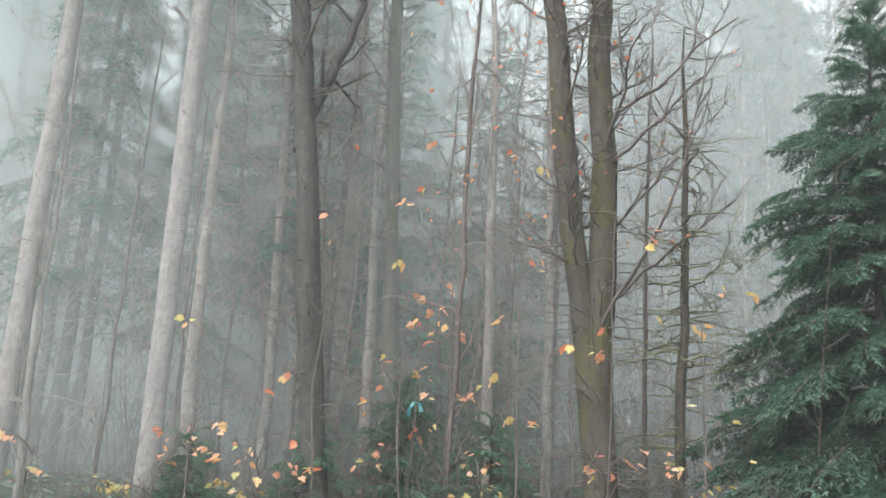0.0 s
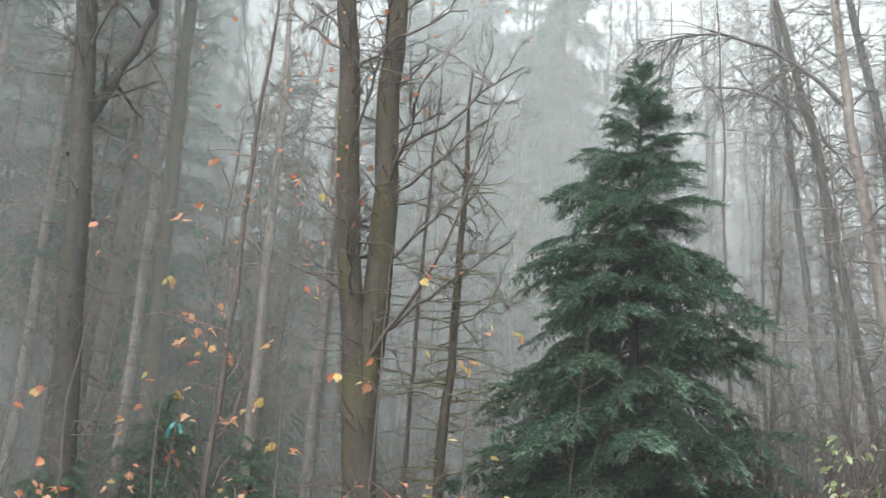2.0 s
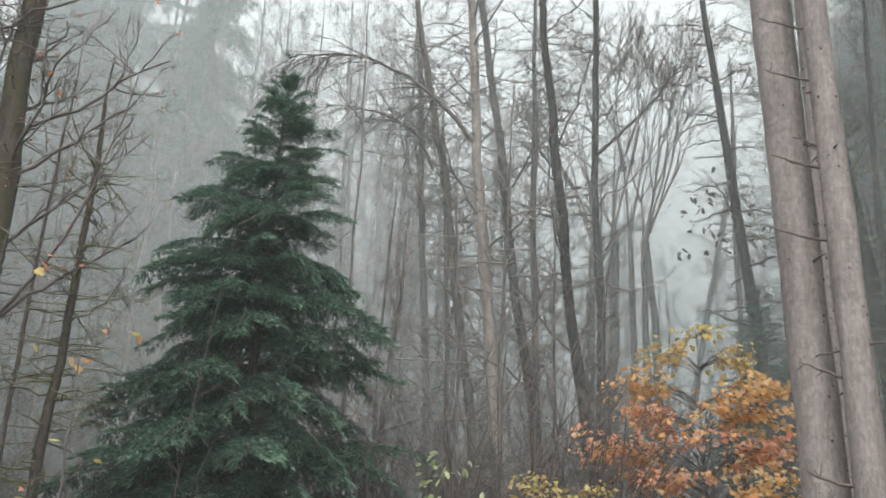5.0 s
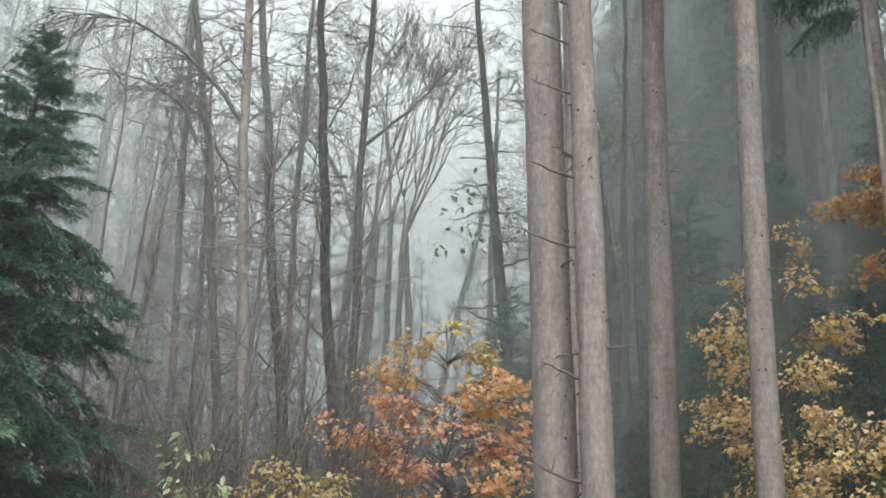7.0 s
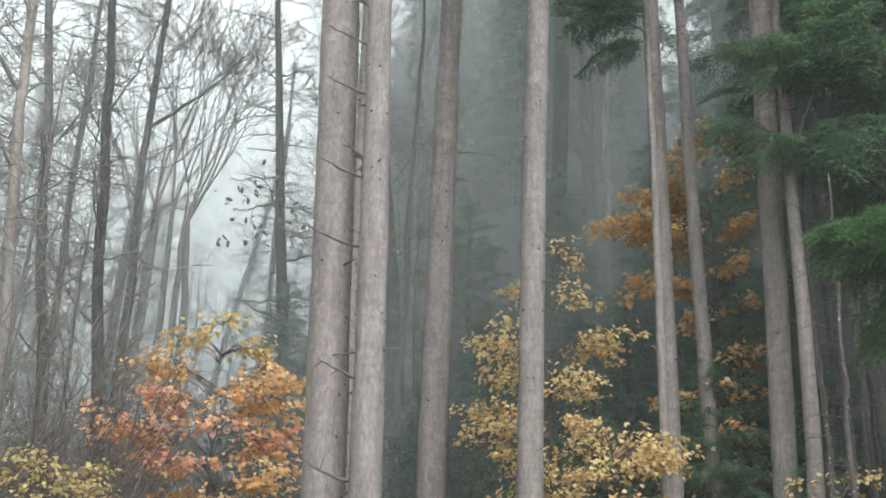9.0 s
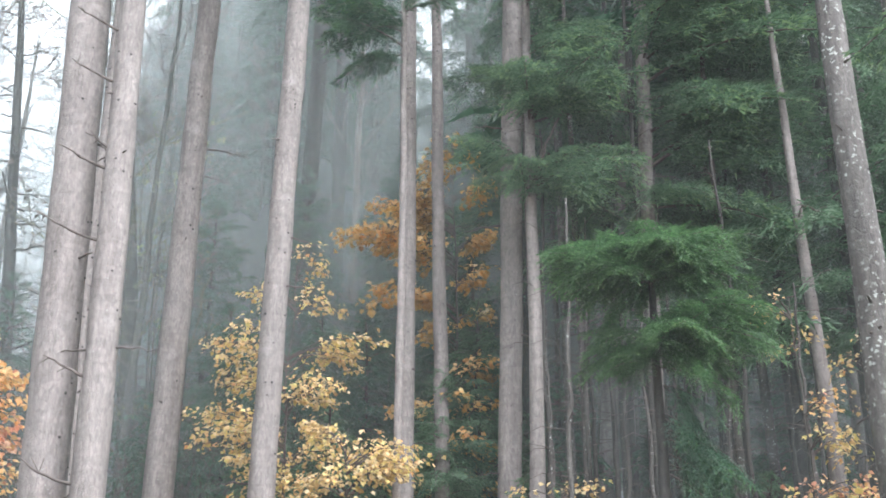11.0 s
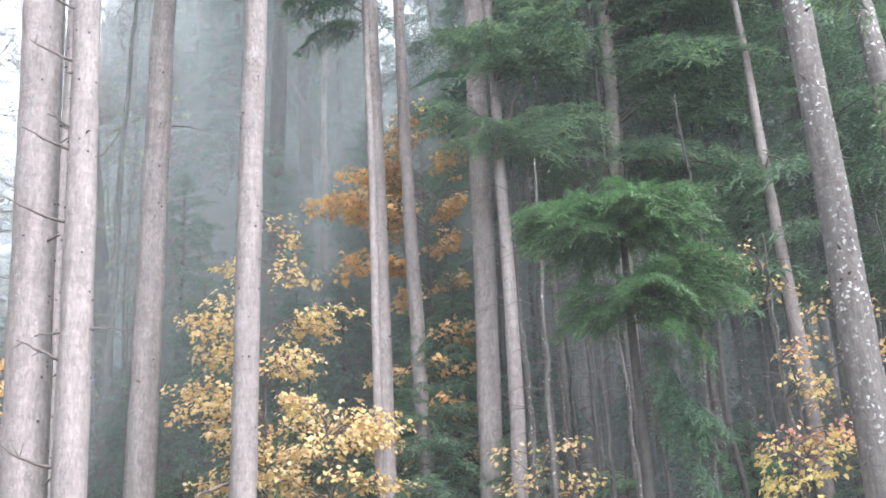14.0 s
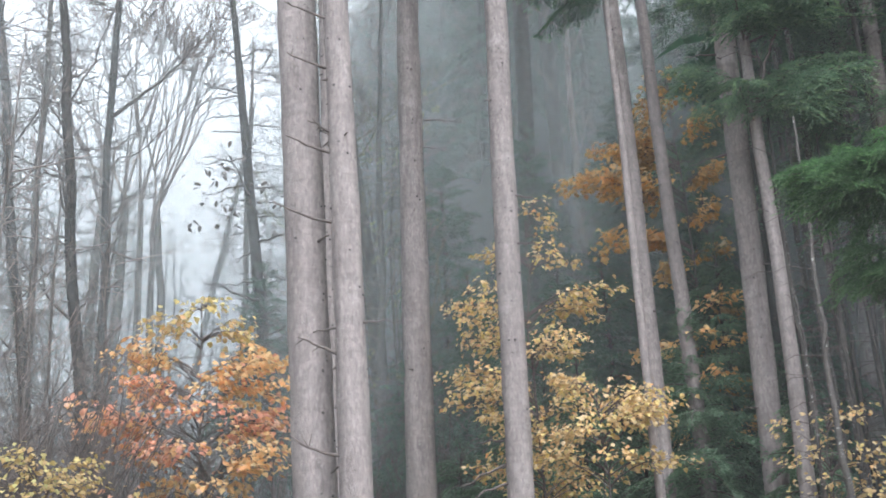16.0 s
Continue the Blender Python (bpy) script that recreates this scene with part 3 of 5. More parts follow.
# ---- maple leaves ----
def leaf_mesh(name, mat, fold):
    """A five-lobed leaf, about 1 long from its stalk along +x, folded a little along the middle."""
    half = [(0.0, 0.0), (0.02, 0.2), (-0.06, 0.36), (0.18, 0.34), (0.3, 0.56), (0.42, 0.4), (0.62, 0.5), (0.6, 0.24), (0.78, 0.22), (1.0, 0.0)]
    v = [(x, y, fold * y - 0.18 * x * x) for x, y in half] + [(x, -y, fold * y - 0.18 * x * x) for x, y in half[1:-1]]
    v += [(0.4, 0, -0.03), (-0.5, 0, 0.06), (0.0, 0.02, 0.0)]
    a = list(range(10))
    b = [0] + list(range(10, 18)) + [9]
    f = [(18, a[i], a[i + 1]) for i in range(9)] + [(18, b[i + 1], b[i]) for i in range(9)] + [(19, 0, 20)]
    me = bpy.data.meshes.new(name)
    me.from_pydata(v, [], f)
    me.materials.append(mat)
    return me


def oval_mesh(name, mat):
    v = [(0, 0, 0), (0.3, 0.22, 0.03), (0.7, 0.2, 0), (1, 0, -0.1), (0.7, -0.2, 0), (0.3, -0.22, 0.03), (0.5, 0, -0.04)]
    me = bpy.data.meshes.new(name)
    me.from_pydata(v, [], [(6, i, (i + 1) % 6) for i in range(6)])
    me.materials.append(mat)
    return me


LEAVES = {m.name: [leaf_mesh("leaf", m, fold) for fold in (0.15, 0.4, -0.2)] for m in (LEAF_ORANGE, LEAF_APRICOT, LEAF_SALMON, LEAF_GOLD, LEAF_YELLOW, LEAF_RUST, LEAF_BROWN)}
LEAVES.update({m.name: [oval_mesh("leaf", m)] for m in (LEAF_PALE, LEAF_DEAD, LEAF_MOSS)})


def put_leaf(tree, mat, at, size, rng, face=None):
    """One leaf as a part, hanging outwards and down from its twig."""
    a = rng.uniform(0, 2 * math.pi) if face is None else face + rng.normal(0, 0.7)
    ob = new("leaf", LEAVES[mat.name][rng.integers(len(LEAVES[mat.name]))])
    ob.parent = tree
    ob.matrix_basis = Matrix.Translation(at) @ Euler((rng.normal(0, 0.5), rng.uniform(-0.1, 1.1), a)).to_matrix().to_4x4() @ Matrix.Scale(size, 4)


def maple(x, y, height, seed, layers, leaf, mats, label, size=0.07, stem_r=0.02, lean=(0, 0), group="small autumn maples", stems=2, pieces=300, name="maple_tree", dense=1.0):
    """A small tree. layers: (height, reach, azimuth in degrees, half-angle, boughs, colour index) of its tiers of boughs."""
    rng = np.random.default_rng(seed)
    z = land(x, y)
    tree = thing(name, x, y, z, label, "tree", group)
    lines = []
    for q in range(stems):
        g = Geo()
        hh = height * (1 if q == 0 else rng.uniform(0.6, 0.85))
        line = stem_line(rng, hh, (lean[0] + rng.normal(0, 0.03) * (q > 0), lean[1] + rng.normal(0, 0.03) * (q > 0)), 16, 0.02)
        g.tube(line, np.linspace(stem_r * (1 if q == 0 else 0.7), 0.005, 16), 8)
        part("stem", g, BARK_GREY, tree)
        lines.append(line)
    g, spots = Geo(), []
    for h0, reach, az, half, count, colour in layers:
        for _ in range(count):
            line = lines[rng.integers(len(lines))] if h0 < height * 0.55 else lines[0]
            hs = min(max(0.3, h0 - 0.35 * reach * rng.uniform(0.3, 1.0)), line[-1, 2] - 0.05)
            c = np.array([np.interp(hs, line[:, 2], line[:, w]) for w in range(3)])
            a = radians(90 - az + rng.uniform(-half, half))
            ln = reach * rng.uniform(0.55, 1.05)
            tip = np.array([c[0] + ln * math.cos(a), c[1] + ln * math.sin(a), h0 + rng.normal(0, 0.1)])
            s = np.linspace(0, 1, 7)[:, None]
            pts = c + (tip - c) * s + np.array([0, 0, 0.16 * ln]) * 4 * s * (1 - s) + rng.normal(0, 0.02, (7, 3)) * s
            g.tube(pts, np.linspace(0.009, 0.003, 7), 4)
            for w in range(int(ln * leaf * dense) + 3):
                q = rng.uniform(0.3, 1.02)
                at = np.array([np.interp(min(q, 1), s[:, 0], pts[:, e]) for e in range(3)])
                side = a + rng.choice([-1, 1]) * rng.uniform(0.4, 1.3)
                out = rng.uniform(0.05, 0.32) * (1.25 - 0.6 * q)
                end = at + np.array([math.cos(side) * out, math.sin(side) * out, rng.normal(0.0, 0.035)])
                if w % 5 == 0:
                    g.tube([at, (at + end) / 2 + [0, 0, 0.01], end], [0.003, 0.0025, 0.002], 3)
                for _ in range(2):
                    spots.append((end + rng.normal(0, 0.03, 3), side, colour))
    tagged(part("branchwork", g, TWIG, tree), kind="stuff")
    order = rng.permutation(len(spots))
    pieces = min(pieces, 300 if height > 2.55 and x < 12.5 else 150)
    for q in order[:pieces]:
        at, side, colour = spots[q]
        choice = mats[min(len(mats) - 1, max(0, colour + (rng.random() < 0.3) - (rng.random() < 0.1)))]
        put_leaf(tree, choice, at, size * rng.uniform(0.65, 1.2), rng, side)
    rest = {}
    for q in order[pieces:]:
        at, side, colour = spots[q]
        choice = mats[min(len(mats) - 1, max(0, colour + (rng.random() < 0.3) - (rng.random() < 0.1)))]
        src = LEAVES[choice.name][rng.integers(len(LEAVES[choice.name]))]
        co3 = np.array([v.co for v in src.vertices])
        m = np.array(Euler((rng.normal(0, 0.5), rng.uniform(-0.1, 1.1), side + rng.normal(0, 0.7))).to_matrix())
        geo = rest.setdefault(choice.name, Geo())
        geo.add(co3 * size * rng.uniform(0.65, 1.2) @ m.T + at, [tuple(f.vertices) for f in src.polygons])
    for key, geo in rest.items():
        tagged(part("foliage", geo, ISLAND[key], tree, smooth=False), kind="stuff")
    return tree


ISLAND = {
    "apricot_leaf": leafy("apricot_leaves", [(0.0, (0.84, 0.5, 0.17)), (1.0, (0.88, 0.64, 0.3))], True, 0.5),
    "orange_leaf": leafy("orange_leaves", [(0.0, (0.8, 0.4, 0.16)), (0.45, (0.85, 0.52, 0.22)), (1.0, (0.87, 0.62, 0.32))], True, 0.5),
    "gold_leaf": leafy("gold_leaves", [(0.0, (0.68, 0.45, 0.19)), (0.6, (0.75, 0.55, 0.28)), (1.0, (0.78, 0.63, 0.38))], True, 0.5),
    "yellow_leaf": leafy("yellow_leaves", [(0.0, (0.78, 0.58, 0.19)), (1.0, (0.8, 0.69, 0.3))], True, 0.5),
    "rust_leaf": leafy("rust_leaves", [(0.0, (0.72, 0.3, 0.2)), (0.6, (0.8, 0.43, 0.27)), (1.0, (0.83, 0.57, 0.4))], True, 0.5),
    "pale_green_leaf": leafy("pale_leaves", [(0.0, (0.3, 0.38, 0.16)), (1.0, (0.55, 0.58, 0.42))], True, 0.5),
    "brown_yellow_leaf": leafy("brown_leaves", [(0.0, (0.42, 0.27, 0.12)), (0.6, (0.56, 0.42, 0.15)), (1.0, (0.52, 0.5, 0.2))], True, 0.5),
    "yellow_green_leaf": leafy("yellow_green_leaves", [(0.0, (0.16, 0.2, 0.07)), (1.0, (0.34, 0.36, 0.15))], True, 0.5),
    "dead_brown_leaf": leafy("dead_leaves", [(0.0, (0.08, 0.06, 0.05)), (1.0, (0.16, 0.12, 0.1))], True, 0.5),
}


def shade_fir(x, y, height, spread, seed, label, lowest=0.5, gap=0.28, per=6, mat=None, templates=None, group="understorey firs"):
    """A fir seen in the half-light: trunk, a joined crown of boughs and their bare wood."""
    rng = np.random.default_rng(seed)
    tree = thing("fir_tree", x, y, land(x, y), label, "tree", group)
    g, nd, st = Geo(), Geo(), Geo()
    line = stem_line(rng, height, (rng.normal(0, 0.01), rng.normal(0, 0.01)), 24, 0.008)
    g.tube(line, np.linspace(0.03 + 0.009 * height, 0.01, 24), 9, 0.02, rng)
    hh = lowest
    while hh < height - 0.05:
        share = (height - hh) / (height - lowest)
        a0 = rng.uniform(0, 6.28)
        for q in range(per):
            at = np.array([np.interp(hh, line[:, 2], line[:, 0]), np.interp(hh, line[:, 2], line[:, 1]), hh + rng.uniform(-0.15, 0.15)])
            ln = spread * share**0.7 * rng.uniform(0.5, 1.2) + 0.12
            add_bough(nd, st, (templates or MEDIUM)[rng.integers(5)], a0 + q * 6.283 / per + rng.normal(0, 0.25), 0.9 * (1 - share) ** 6 - 0.05 + rng.normal(0, 0.18), ln / 1.5, at, 0.012, rng)
        hh += gap * (0.5 + 0.5 * share) * rng.uniform(0.6, 1.4)
    part("trunk", g, BARK_DARK, tree)
    part("crown", nd, mat or NEEDLE_DARK, tree, smooth=False)
    tagged(part("crown_wood", st, TWIG, tree), kind="stuff")
    return tree


def vase_tree(x, y, fork, top, spread, seed, label):
    """A broadleaf tree whose few stems part at the fork and fan out into a lace of fine twigs."""
    rng = np.random.default_rng(seed)
    tree = thing("bare_tree", x, y, land(x, y), label, "tree", "bare broadleaf trees")
    for q in range(5):
        g = Geo()
        off = np.array([(q - 2) * 0.22, -(q - 2) * 0.22, 0]) + rng.normal(0, 0.06, 3) * [1, 1, 0]
        s = np.linspace(0, 1, 14)[:, None]
        foot, head = np.array([off[0] * 1.3, off[1] * 1.3, -0.25]), np.array([off[0], off[1], fork + rng.normal(0, 0.4)])
        pts = foot + (head - foot) * s + np.cumsum(rng.normal(0, 0.025, (14, 3)), 0) * [1, 1, 0] * s
        g.tube(pts, np.linspace(0.14, 0.075, 14) * rng.uniform(0.7, 1.1), 9, 0.03, rng)
        part("trunk", g, BARK_GREY, tree)

        def grow(geo, start, d, length, thick, level):
            m = 6 if level < 3 else 4
            w = np.linspace(0, 1, m)[:, None]
            run = start + d * length * w + rng.normal(0, 0.06, 3) * length * w**2 + np.array([0, 0, 0.12]) * length * w**2 + rng.normal(0, 0.015, (m, 3)) * length * w
            geo.tube(run, np.linspace(thick, thick * 0.6, m), 5 if level < 2 else 3)
            if level >= 6:
                return
            for e in range(2 if level < 4 else 3):
                turn = rng.normal(0, 0.22 + 0.04 * level, 3)
                nd = d + turn + np.array([0, 0, 0.06])
                grow(geo, run[-1] if e < 2 else run[m // 2], nd / np.linalg.norm(nd), length * rng.uniform(0.62, 0.85), max(thick * 0.7, 0.0075), level + 1)

        for e in range(3):
            geo = Geo()
            a = (e - 1) * 0.4 + rng.uniform(-0.2, 0.2) + (q - 2) * 0.32
            d = np.array([0.72 * (a * spread), -0.69 * (a * spread), 1.0]) + rng.normal(0, 0.12, 3)
            grow(geo, pts[-1], d / np.linalg.norm(d), (top - fork) * 0.26, 0.034, 0)
            part("limb", geo, TWIG_HAZE, tree)
    return tree


# ---- the young fir in the clearing ----
fir(4.38, 11.17, 6.64, 2.3, 3, FIR_BOUGHS, "young dark green fir with layered drooping boughs", lowest=0.35, lean=(0.03, -0.011), gap=0.37, per=7, droop=0.16, swell=0.76)

# ---- left group ----
conifer(-5.34, 14.02, 0.013, 0.005, 0.142, 0.0026, 11, label="pale leaning conifer stem in the mist", crown_from=9.5)
conifer(-3.23, 13.11, -0.004, -0.001, 0.129, 0.0008, 12, label="pale slender conifer stem in the mist", crown_from=9.5)
dark, _, _ = bare_tree(-1.16, 12.45, -0.109, -0.014, 0.145, 0.0030, 13, BARK_DARK, 12, 0.012, 9, 5.5, label="dark wet broadleaf tree with a forked trunk")
limb(dark, [(-0.58, -0.08, 4.9), (-0.42, -0.06, 5.5), (-0.2, 0, 6.2), (0.1, 0, 6.95), (0.25, 0.1, 8.2)], 0.085, BARK_DARK, 1, 10, 0.7, "fork")
conifer(-1.44, 16.94, -0.009, -0.001, 0.143, 0.0034, 14, label="pale conifer stem behind the forked tree")
mossy, _, _ = bare_tree(-0.49, 13.99, -0.044, -0.002, 0.117, 0.0042, 15, BARK_MOSS, 12, 0.03, 12, 4.0, label="broadleaf tree with moss-covered trunk")
bare_tree(1.75, 11.37, -0.094, 0.011, 0.152, 0.0056, 16, BARK_MOSS, 12, 0.025, 26, 3.2, label="mossy leaning stem of a twin tree")
twin, _, _ = bare_tree(1.70, 11.37, 0.003, 0.0, 0.176, 0.0078, 17, BARK_MOSS, 12, 0.03, 26, 3.0, label="mossy upright stem of a twin tree")
limb(twin, [(-0.16, 0.0, 2.75), (0.25, -0.45, 3.4), (0.56, -0.8, 4.0), (0.78, -1.0, 4.9), (0.9, -1.1, 5.7)], 0.024, TWIG, 2, 12, 0.8)
rng = np.random.default_rng(171)
for q in range(170):
    put_leaf(twin, LEAF_SALMON, (rng.normal(-0.5, 0.9), rng.normal(0, 0.6), rng.uniform(3.8, 8.0)), rng.uniform(0.03, 0.06), rng)
bare_tree(1.44, 14.93, -0.003, 0.0, 0.068, 0.0034, 18, BARK_BIRCH, 9, 0.03, 8, 3.5, label="thin pale birch stem among saplings")
dm, _, _ = bare_tree(2.43, 11.75, 0.036, -0.008, 0.072, 0.0081, 19, BARK_MOSS, 6.5, 0.035, 16, 1.6, 0.9, 3, 0.22, label="small mossy dead tree with hanging twigs", twig_mat=TWIG_MOSS, up=0.3)

# ---- bare trees between the fir and the twin conifers ----
bare_tree(8.84, 14.52, -0.042, 0.025, 0.068, 0.0025, 21, BARK_GREY, 12, 0.03, 24, 2.0)
bb, _, _ = bare_tree(9.02, 13.23, -0.123, 0.077, 0.078, 0.0030, 22, BARK_GREY, 11, 0.04, 24, 2.0)
limb(bb, [(-0.85, 0.55, 6.6), (-1.1, 0.7, 7.3), (-1.7, 1.2, 7.7), (-2.4, 1.6, 7.7)], 0.03, TWIG, 5, 30, 0.9, hang=0.5)
cc, _, _ = bare_tree(8.60, 12.30, -0.061, 0.041, 0.098, 0.0042, 23, BARK_BIRCH, 12, 0.025, 14, 4.0, label="pale pinkish birch stem with arching limb")
limb(cc, [(-0.42, 0.28, 6.75), (-0.75, 0.5, 7.3), (-1.3, 0.85, 7.9), (-2.0, 1.2, 8.2), (-2.8, 1.55, 8.05)], 0.038, TWIG, 6, 46, 1.0, hang=0.6)
bare_tree(10.30, 13.53, -0.096, 0.068, 0.090, 0.0030, 24, BARK_DARK, 13, 0.03, 24, 3.0)
bare_tree(11.22, 15.34, 0.002, -0.002, 0.074, 0.0030, 25, BARK_GREY, 13, 0.03, 24, 3.0)
bare_tree(10.87, 13.08, -0.073, 0.057, 0.103, 0.0040, 26, BARK_DARK, 13, 0.03, 24, 3.0)
gg, _, _ = bare_tree(11.45, 13.89, 0.006, -0.005, 0.080, 0.0025, 27, BARK_DARK, 13, 0.03, 24, 4.0)
limb(gg, [(0.05, -0.05, 7.6), (0.45, -0.4, 8.1), (0.8, -0.7, 8.6), (1.2, -1.0, 9.3)], 0.035, TWIG, 7, 10, 0.6)
vase_tree(14.62, 16.75, 7.3, 12.2, 0.48, 28, "broad leafless crown standing back in the mist")
bare_tree(17.31, 16.63, 0.025, -0.027, 0.084, 0.0032, 29, BARK_GREY, 12, 0.03, 12, 4)
snag, _, _ = bare_tree(15.08, 13.16, -0.060, 0.065, 0.150, 0.0082, 30, BARK_DARK, 15.5, 0.015, 44, 4, 1.0, 2, 0.1, label="thin dark snag with short bare branches", up=0.2)
for q in range(60):
    rng = np.random.default_rng(900 + q)
    put_leaf(snag, LEAF_DEAD, (rng.uniform(-1.5, 0.0), rng.uniform(-0.1, 1.6), rng.uniform(6.2, 7.6)), 0.15, rng)
bare_tree(18.88, 20.73, 0.141, -0.142, 0.115, 0.0053, 31, BARK_GREY, 12, 0.03, 10, 5)

# ---- the twin conifers and the stems to the side of them ----
conifer(8.49, 6.99, -0.016, 0.019, 0.211, 0.0007, 41, label="thick grey conifer trunk of a close pair", stubs=14)
conifer(10.05, 8.05, -0.004, 0.005, 0.06, 0.001, 63, label="thin dark stem behind the conifer pair", stubs=14, crown=False)
pair = conifer(8.41, 6.45, -0.013, 0.017, 0.164, 0.0049, 42, label="slimmer conifer trunk with dead branches", stubs=40)
for q, (hh, ln, sag) in enumerate([(6.55, 0.5, 0.02), (5.95, 0.5, 0.02), (5.2, 0.28, 0.0), (5.0, 0.5, 0.03), (4.25, 0.62, 0.04), (2.9, 0.4, 0.0), (1.95, 0.5, 0.05), (6.9, 0.3, -0.1)]):
    dead_branch(pair, (-0.1, 0.1, hh), (-0.1 - ln * 0.65, 0.1 + ln * 0.8, hh + 0.12 + ln * 0.2), sag, 0.016, 60 + q)
third = conifer(12.36, 8.49, 0.009, -0.013, 0.205, 0.0052, 43)
dead_branch(third, (0.1, -0.1, 6.6), (0.45, -0.75, 6.5), -0.03, 0.014, 70)
conifer(10.86, 6.19, 0.010, -0.018, 0.147, 0.0015, 44, stubs=40)
conifer(13.5, 5.57, 0.0, 0.001, 0.128, 0.0018, 45, stubs=36)
conifer(14.06, 5.23, -0.005, 0.014, 0.113, 0.0043, 46, label="thin smooth conifer stem", stubs=12)
conifer(18.46, 10.01, 0.013, -0.025, 0.171, 0.0012, 47, BARK_DARK, crown_from=14, label="dark conifer stem standing back in the mist")
conifer(21.54, 10.58, 0.0, 0.001, 0.172, 0.0016, 48, BARK_DARK, crown_from=14, label="dark conifer stem standing back in the mist")
bare_tree(16.21, 11.71, -0.043, 0.058, 0.203, 0.0119, 49, BARK_MOSS, 13, 0.04, 24, 1.5, 0.9, 4, 0.26, label="many-branched tree with mossy green twigs", twig_mat=TWIG_MOSS)
maple(15.9, 11.2, 9.0, 112, [(h0, 1.5 - 0.08 * h0, 0, 180, 5, 0) for h0 in (3.0, 3.7, 4.4, 5.1, 5.8, 6.5, 7.2, 7.9, 8.6)], 8, [LEAF_MOSS], "thin tree with small yellow-green leaves", 0.07, 0.045, group="green broadleaf trees", stems=2, pieces=40)
conifer(13.84, 4.34, 0.008, -0.027, 0.155, 0.0015, 50, stubs=44)
conifer(15.60, 3.58, 0.019, -0.088, 0.136, 0.0050, 52, crown_from=8)
conifer(19.61, 3.91, 0.003, -0.016, 0.137, 0.0054, 54, crown_from=8)
conifer(21.77, 3.18, 0.007, -0.051, 0.127, 0.0056, 55, crown_from=8)
conifer(13.50, 0.29, -0.001, 0.020, 0.108, 0.0092, 56, label="slim pale conifer stem among maples", stubs=18, crown=False)
conifer(11.00, -0.24, 0.0, -0.002, 0.196, 0.0092, 57, BARK_LICHEN, label="conifer trunk spotted with pale lichen", stubs=30)
conifer(11.95, -1.14, 0.003, 0.035, 0.155, 0.0066, 58, BARK_LICHEN, label="conifer trunk spotted with pale lichen")
conifer(14.98, -0.86, 0.002, 0.043, 0.107, 0.0079, 59, crown=False)
conifer(18.00, 0.09, 0.0, -0.015, 0.132, 0.0055, 60, crown_from=9)
conifer(16.97, -1.08, -0.007, -0.091, 0.163, 0.0094, 61, BARK_LICHEN, crown_from=9)
conifer(12.91, -1.49, -0.001, -0.007, 0.158, 0.0025, 62, BARK_LICHEN)


# ---- boughs hanging from the near firs ----
def bough_tree(x, y, lx, ly, r0, taper, seed, sprays, boughs, label, height=12.0, bark_mat=None, loose=0.12):
    """A slim fir seen by a few big boughs. sprays: height, azimuth in degrees, length, tilt, count."""
    rng = np.random.default_rng(seed)
    tree = thing("fir_tree", x, y, land(x, y), label, "tree", "slim firs with hanging boughs")
    g = Geo()
    line = stem_line(rng, height, (lx, ly), 30, 0.006)
    g.tube(line, np.maximum(r0 - taper * line[:, 2], 0.012), 12, 0.02, rng)
    part("trunk", g, bark_mat or BARK_PINE, tree)
    for hh, az, ln, tilt, count in sprays:
        for q in range(count):
            c = [np.interp(hh, line[:, 2], line[:, 0]), np.interp(hh, line[:, 2], line[:, 1]), hh + rng.normal(0, loose)]
            a = radians(90 - az) + rng.normal(0, 0.42)
            hang_bough(tree, boughs[rng.integers(len(boughs))], a, radians(tilt) + rng.normal(0, 0.16), ln / 1.5 * rng.uniform(0.6, 1.15), c, rng)
    return tree


umbrella = bough_tree(9.62, 1.62, 0.0, -0.005, 0.075, 0.012, 81, [(3.95, 345, 1.05, 9, 8), (3.95, 180, 1.01, 9, 8), (3.95, 262, 0.77, 8, 7), (3.95, 222, 0.91, 9, 6), (3.95, 305, 0.91, 9, 6), (3.95, 90, 0.87, 9, 4), (4.08, 345, 0.55, 14, 4), (4.08, 180, 0.55, 14, 4), (4.08, 262, 0.41, 16, 4),
           (3.3, 176, 1.10, 6, 9), (3.25, 212, 0.96, 6, 6), (3.15, 150, 0.87, 2, 4), (3.15, 342, 0.73, 0, 6), (3.1, 300, 0.60, 0, 3)],
           FRESH_BOUGHS, "slim fir with fresh green boughs", 4.15, BARK_DARK, 0.06)
rng = np.random.default_rng(811)
for q in range(11):
    hang_bough(umbrella, DARK_BOUGHS[q % 5], radians(90 - rng.uniform(150, 200)), radians(rng.uniform(-45, -10)), rng.uniform(0.4, 0.65), (0.02, -0.05, rng.uniform(2.1, 2.9)), rng)
tuft = bough_tree(13.1, 3.75, 0.003, -0.010, 0.108, 0.0060, 82, [(5.9, 340, 1.1, 10, 4), (5.9, 180, 1.6, 8, 6), (5.9, 250, 1.0, 10, 4), (6.9, 190, 1.6, 15, 5), (6.9, 260, 1.3, 15, 4), (7.4, 350, 0.9, 20, 3), (7.8, 180, 1.6, 20, 5), (8.6, 240, 1.4, 10, 4)],
           BROAD_BOUGHS, "slim fir with a tuft of dark boughs", 11)
limb(tuft, [(-0.05, -0.08, 5.7), (-0.15, -0.3, 6.17), (-0.1, -0.5, 6.66), (-0.04, -0.74, 7.07), (-0.01, -0.86, 7.27)], 0.026, TWIG, 9, 3, 0.4)
